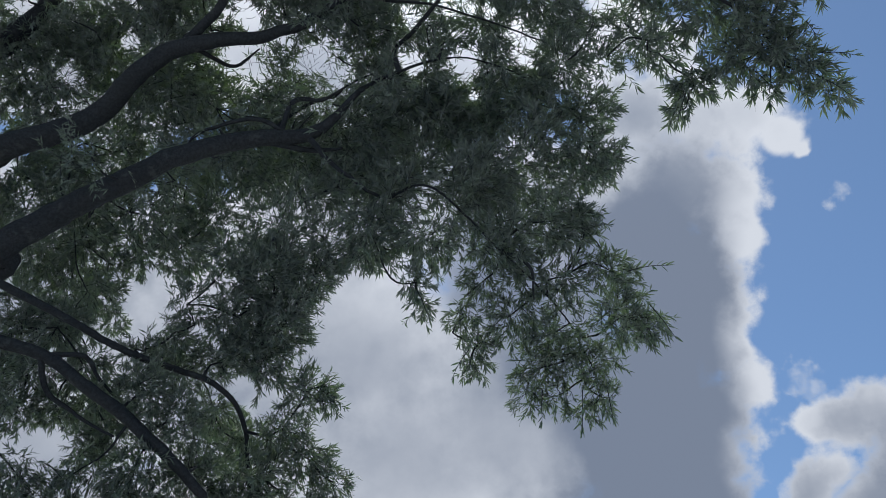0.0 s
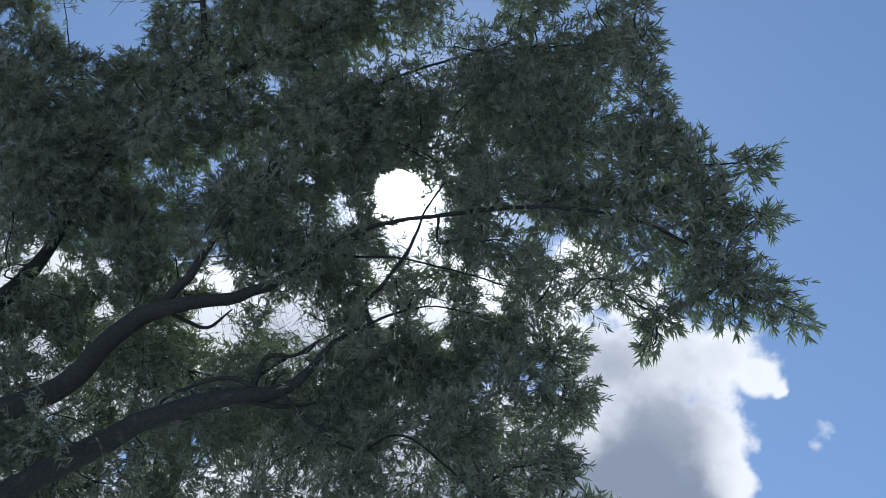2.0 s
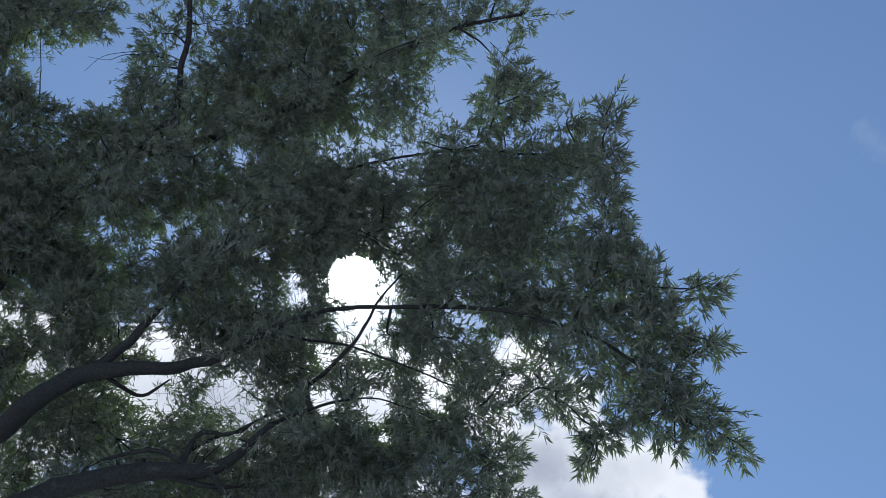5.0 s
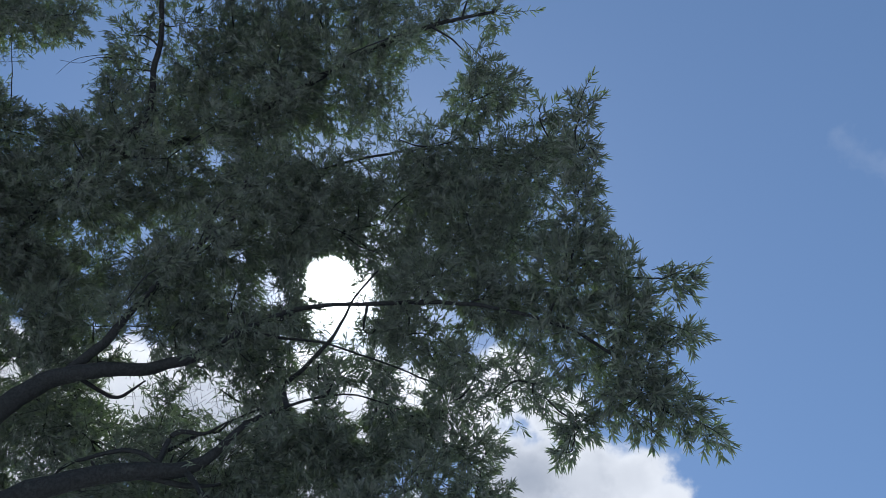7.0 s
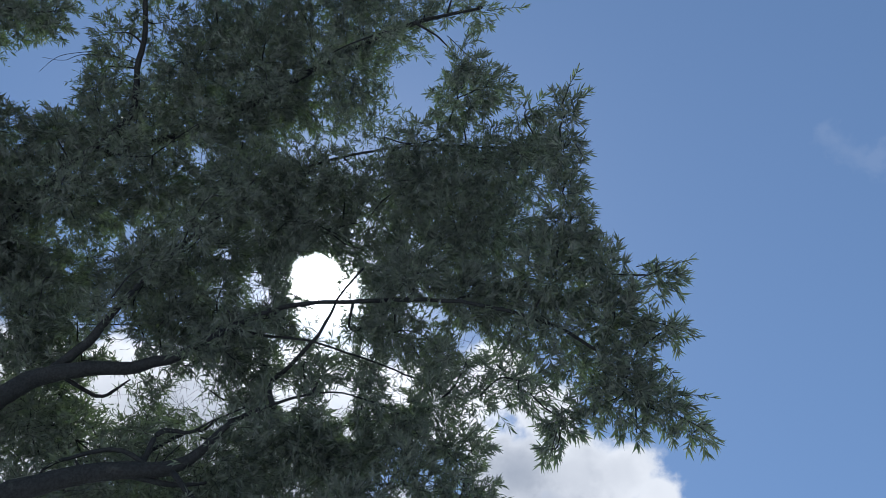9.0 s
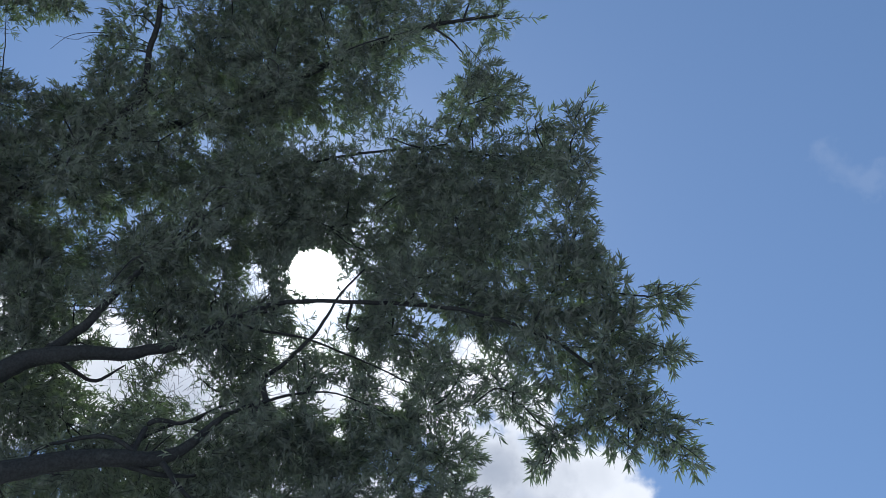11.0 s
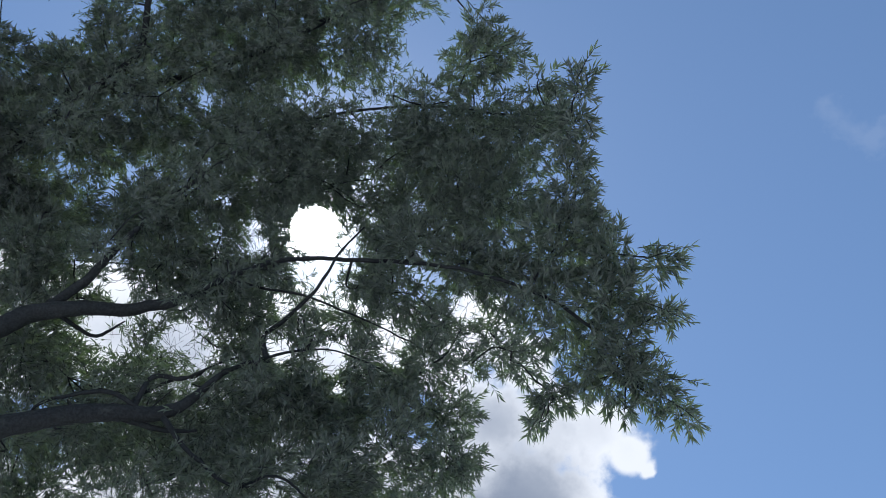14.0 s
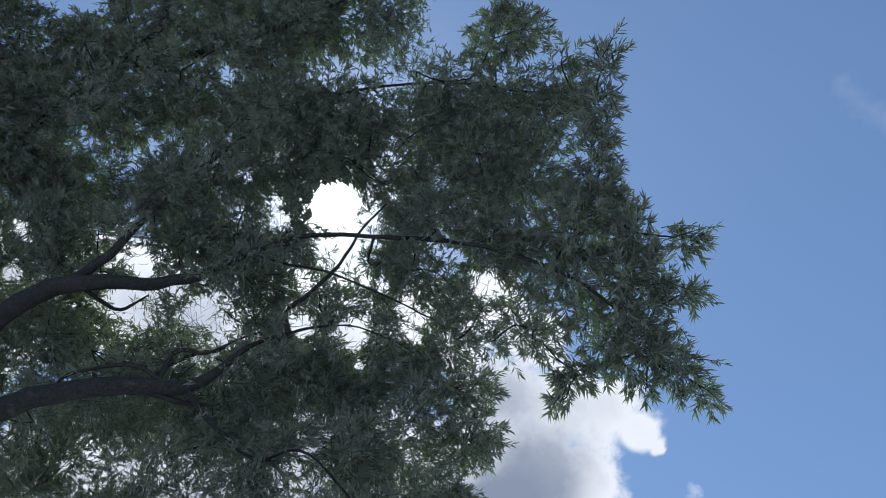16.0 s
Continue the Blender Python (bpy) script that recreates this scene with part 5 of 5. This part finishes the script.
lobe("limb_a", (-1.17, 4.31, 8.44), 0.17, 0.85)
lobe("limb_b", (-1.12, 4.62, 7.51), 0.22, 0.85)
lobe("limb_b", (-0.73, 4.57, 7.61), 0.22, 0.85)
lobe("limb_b", (-0.29, 4.62, 7.61), 0.22, 0.85)
lobe("limb_b", (0.05, 4.73, 7.48), 0.20, 0.85)
lobe("limb_e", (-4.49, 2.34, 10.48), 0.30, 0.90)
lobe("limb_e", (-4.54, 2.66, 10.37), 0.30, 0.90)
lobe("limb_e", (-4.31, 2.45, 10.54), 0.26, 0.90)
lobe("limb_e", (-4.56, 2.93, 10.26), 0.28, 0.90)
lobe("limb_a", (-2.60, 5.23, 8.84), 0.22, 0.45)
lobe("limb_a", (-2.30, 5.36, 8.85), 0.22, 0.45)
lobe("limb_a", (-2.02, 5.53, 8.80), 0.22, 0.45)
lobe("limb_a", (-2.39, 5.56, 8.66), 0.22, 0.45)
lobe("limb_a", (-2.74, 4.96, 8.97), 0.20, 0.45)
lobe("limb_a", (-2.84, 5.05, 8.87), 0.20, 0.45)

TAU = 1.4
BLADE, BLADE_TRIS = LEAF_SHAPE[[0, 1, 2, 5]] * (1.5, 1, 1), np.array([(0, 2, 1), (1, 2, 3)])
BLADE[3, 0] = 1.0


def fill_crown():
    """Further clumps behind the crown and limbs along the camera's sight lines, where THICK closes it."""
    rng = np.random.default_rng(77)
    c = np.array([e[1] for e in LOBE_LIST])
    added = []
    for i in rng.permutation(len(c)):
        fill = max(d if off_axis(c[i][None], az, el)[0] < r else 0.0 for az, el, r, d in THICK)
        if not fill:
            continue
        for _ in range(3):
            p = c[i] + unit(c[i] - np.array((0, 0, 1.6))) * rng.uniform(0.3, 0.9) + rng.normal(0, 0.1, 3)
            if added and np.linalg.norm(np.array(added) - p, axis=1).min() < 0.3:
                continue
            added.append(p)
            LOBE_LIST.append((LOBE_LIST[i][0], p, float(rng.uniform(0.24, 0.34)), fill))


def clear_limbs():
    """Push clumps that hide the thick part of a limb from the camera behind it."""
    eye = np.array((0, 0, 1.6))
    for key, thinnest in (("limb_a", 0.05), ("limb_b", 0.034), ("limb_c", 0.02), ("limb_d", 0.03)):
        wood = LINES[key][LINES[key][:, 3] > thinnest, :3]
        way, far = unit(wood - eye), np.linalg.norm(wood - eye, axis=1)
        for n, (k2, c, r, dense) in enumerate(LOBE_LIST):
            d = np.linalg.norm(c - eye)
            side = way @ ((c - eye) / d)
            i = int(side.argmax())
            if math.acos(min(1.0, side[i])) < 0.8 * r / d and d < far[i] + r:
                LOBE_LIST[n] = (k2, eye + (c - eye) / d * (far[i] + r + 0.05), r, dense)


FILL_FROM = len(LOBE_LIST)
fill_crown()
clear_limbs()


def build_lobe(n, key, c, r, dense, root):
    """One clump of foliage: a branch from its root, twigs about it, and their leaves."""
    rng = np.random.default_rng(1000 + n)
    filler = n >= FILL_FROM
    out = unit(c - root[:3] + np.array((0.05, 0, 0.02)))
    m = 11 if filler else 17
    small = 1.2 if c[0] > 0.9 else 0.8 + 0.2 * min(1.0, max(0.0, (c[2] - 5.5) / 2.0))
    count = max(4, int(TAU * dense * math.pi * r * r / (3.1e-4 * small ** 2) / m))
    # twig roots in the clump, growing outwards and drooping a little
    start = rng.normal(0, 1, (count, 3))
    start = c + unit(start) * (rng.uniform(0, 1, (count, 1)) ** 0.4) * r * (1.0 if filler else 0.85)
    grow = unit(unit(start - c) * 0.6 + out * 0.45 + rng.normal(0, 0.5, (count, 3)) + np.array((0, 0, -0.12)))
    length = rng.uniform(0.07, 0.18, count) * (1.7 if filler else 1.0)
    start = start - grow * length[:, None] * 0.4
    end = start + grow * length[:, None]
    ok = ~in_opening(end, rng)
    start, end, grow, length = start[ok], end[ok], grow[ok], length[ok]
    pieces = []
    line = curve_through([(*root[:3], min(root[3] * 0.8, 0.014)), (*(root[:3] * 0.5 + c * 0.5 + rng.normal(0, 0.05, 3)), 0.008), (*c, 0.004)], 0.06, 0.006, rng)
    if in_opening(line[:, :3], rng).mean() < 0.15:
        part("branch", *tube(line, 6), BARK, LIMB_OBS[key], smooth=True)
    for s, e in zip(start, end):
        pieces.append(tube(np.array([(*s, 0.0022), (*e, 0.0012)]), 3))
    if not pieces:
        return
    part("twig", *joined(pieces), BARK, LIMB_OBS[key], "fine brown twigs", kind="stuff")
    # leaves: spiralled along each twig, crowding at its end
    tt = np.clip(rng.uniform(0.1, 1.12, (len(start), m)) ** 0.75, 0.1, 1.0)
    at = start[:, None] + (end - start)[:, None] * tt[..., None]
    side = rng.normal(0, 1, (len(start), m, 3))
    side = unit(side - (side * grow[:, None]).sum(-1, keepdims=True) * grow[:, None])
    lean = rng.uniform(0.25, 1.1, (len(start), m, 1))
    along = unit(grow[:, None] * np.cos(lean) + side * np.sin(lean) + np.array((0, 0, -0.1)))
    up = unit(np.array((0, 0, 1.0)) + rng.normal(0, 0.55, along.shape))
    at, along, up = at.reshape(-1, 3), along.reshape(-1, 3), up.reshape(-1, 3)
    size = rng.uniform(0.05, 0.095, len(at)) * small
    ok = ~in_opening(at + along * size[:, None] * 0.6, rng)
    at, along, up, size = at[ok], along[ok], up[ok], size[ok]
    v = leaf_verts(at, along, up, size, size * rng.uniform(0.15, 0.2, len(at)), BLADE)
    tris = (BLADE_TRIS[None] + (np.arange(len(at)) * 4)[:, None, None]).reshape(-1, 3)
    part("foliage", v.reshape(-1, 3), tris, LEAVES, LIMB_OBS[key], "clump of narrow dark green leaves", kind="stuff")


FORK = np.array((-6.9, 5.0, 6.0))


def build_crown():
    """Join every clump to the nearest wood, the closest first, and grow it."""
    todo = list(enumerate(LOBE_LIST))
    near = {n: (1e9, None) for n, _ in todo}
    for n, (key, c, r, dense) in todo:
        line = LINES[key]
        d = np.linalg.norm(line[:, :3] - c, axis=1)
        i = int(d.argmin())
        near[n] = (d[i], line[i])
    while todo:
        todo.sort(key=lambda e: near[e[0]][0])
        n, (key, c, r, dense) = todo.pop(0)
        build_lobe(n, key, c, r, dense, near[n][1])
        for other, (key2, c2, _, _) in todo:
            # wood grows away from the trunk
            d = np.linalg.norm(c2 - c) + max(0.0, np.linalg.norm(c - FORK) - np.linalg.norm(c2 - FORK) + 0.1)
            if d < near[other][0]:
                near[other] = (d, np.array((*c, 0.007)))


build_crown()

def leaf_meshes():
    shapes = []
    for length, width in ((0.06, 0.011), (0.07, 0.0125), (0.08, 0.014), (0.092, 0.016)):
        v = leaf_verts(np.zeros((1, 3)), np.array([(1.0, 0, 0)]), np.array([(0, 0, 1.0)]), np.array([length]), np.array([width]))
        shapes.append(mesh_from("leaf", v[0], LEAF_TRIS, LEAF))
    return shapes


SHAPES = leaf_meshes()


def spray(a, b, count):
    """A leading twig at the crown's rim, with leaves that can be told apart."""
    rng = np.random.default_rng(int(abs(a[0] * 700 + a[2] * 90)) + 3)
    a, b = np.array(a), np.array(b)
    mid = (a + b) / 2 + np.array((0, 0, 0.02))
    line = curve_through([(*a, 0.004), (*mid, 0.003), (*b, 0.0014)], 0.03, 0.003, rng)
    twig = part("twig", *tube(line, 5), BARK, tree)
    grow = unit(b - a)
    for i in range(count):
        s = (0.05 + 0.95 * (i + rng.uniform(0, 1)) / count) ** 0.8
        at = line[int(s * (len(line) - 1)), :3] - BASE
        side = rng.normal(0, 1, 3)
        side = unit(side - (side @ grow) * grow)
        lean = rng.uniform(0.5, 1.15) if i < count - 3 else rng.uniform(0.1, 0.5)
        x = unit(grow * math.cos(lean) + side * math.sin(lean))
        y = unit(np.cross(np.array((0, 0, 1.0)) + rng.normal(0, 0.5, 3), x))
        z = np.cross(x, y)
        ob = new("leaf", SHAPES[int(rng.integers(0, 4))])
        ob.parent = twig
        ob.matrix_basis = Matrix(((x[0], y[0], z[0], at[0]), (x[1], y[1], z[1], at[1]), (x[2], y[2], z[2], at[2]), (0, 0, 0, 1)))


spray((1.79, 3.65, 7.75), (2.13, 3.40, 7.60), 26)
spray((1.81, 3.64, 7.93), (2.00, 3.51, 7.77), 14)
spray((1.85, 3.91, 7.58), (2.15, 3.90, 7.30), 26)
spray((1.99, 4.38, 7.02), (2.20, 4.39, 6.74), 26)
spray((2.05, 4.35, 7.22), (2.24, 4.24, 7.03), 18)
spray((1.95, 4.18, 7.37), (2.00, 4.19, 7.16), 14)
spray((1.14, 4.66, 7.22), (1.05, 4.77, 6.95), 18)
spray((1.61, 4.49, 7.25), (1.75, 4.53, 6.97), 16)
spray((1.28, 2.58, 8.68), (1.38, 2.28, 8.62), 20)
spray((1.41, 2.92, 8.69), (1.47, 2.99, 8.49), 16)
spray((1.46, 3.30, 8.52), (1.55, 3.36, 8.31), 14)
spray((0.43, 2.39, 10.08), (0.68, 2.59, 9.85), 20)
spray((0.84, 2.31, 10.69), (1.20, 2.24, 10.52), 18)
spray((0.64, 5.26, 6.01), (0.91, 5.10, 5.92), 14)
spray((0.77, 5.28, 5.72), (0.92, 5.29, 5.43), 18)
spray((0.01, 5.65, 5.28), (0.00, 5.65, 5.00), 16)
spray((0.29, 5.65, 5.27), (0.27, 5.67, 4.94), 16)
spray((0.46, 5.64, 5.26), (0.48, 5.62, 5.00), 14)
spray((-0.86, 5.17, 5.83), (-0.75, 5.20, 5.57), 14)
spray((-0.50, 5.47, 5.50), (-0.61, 5.45, 5.24), 12)
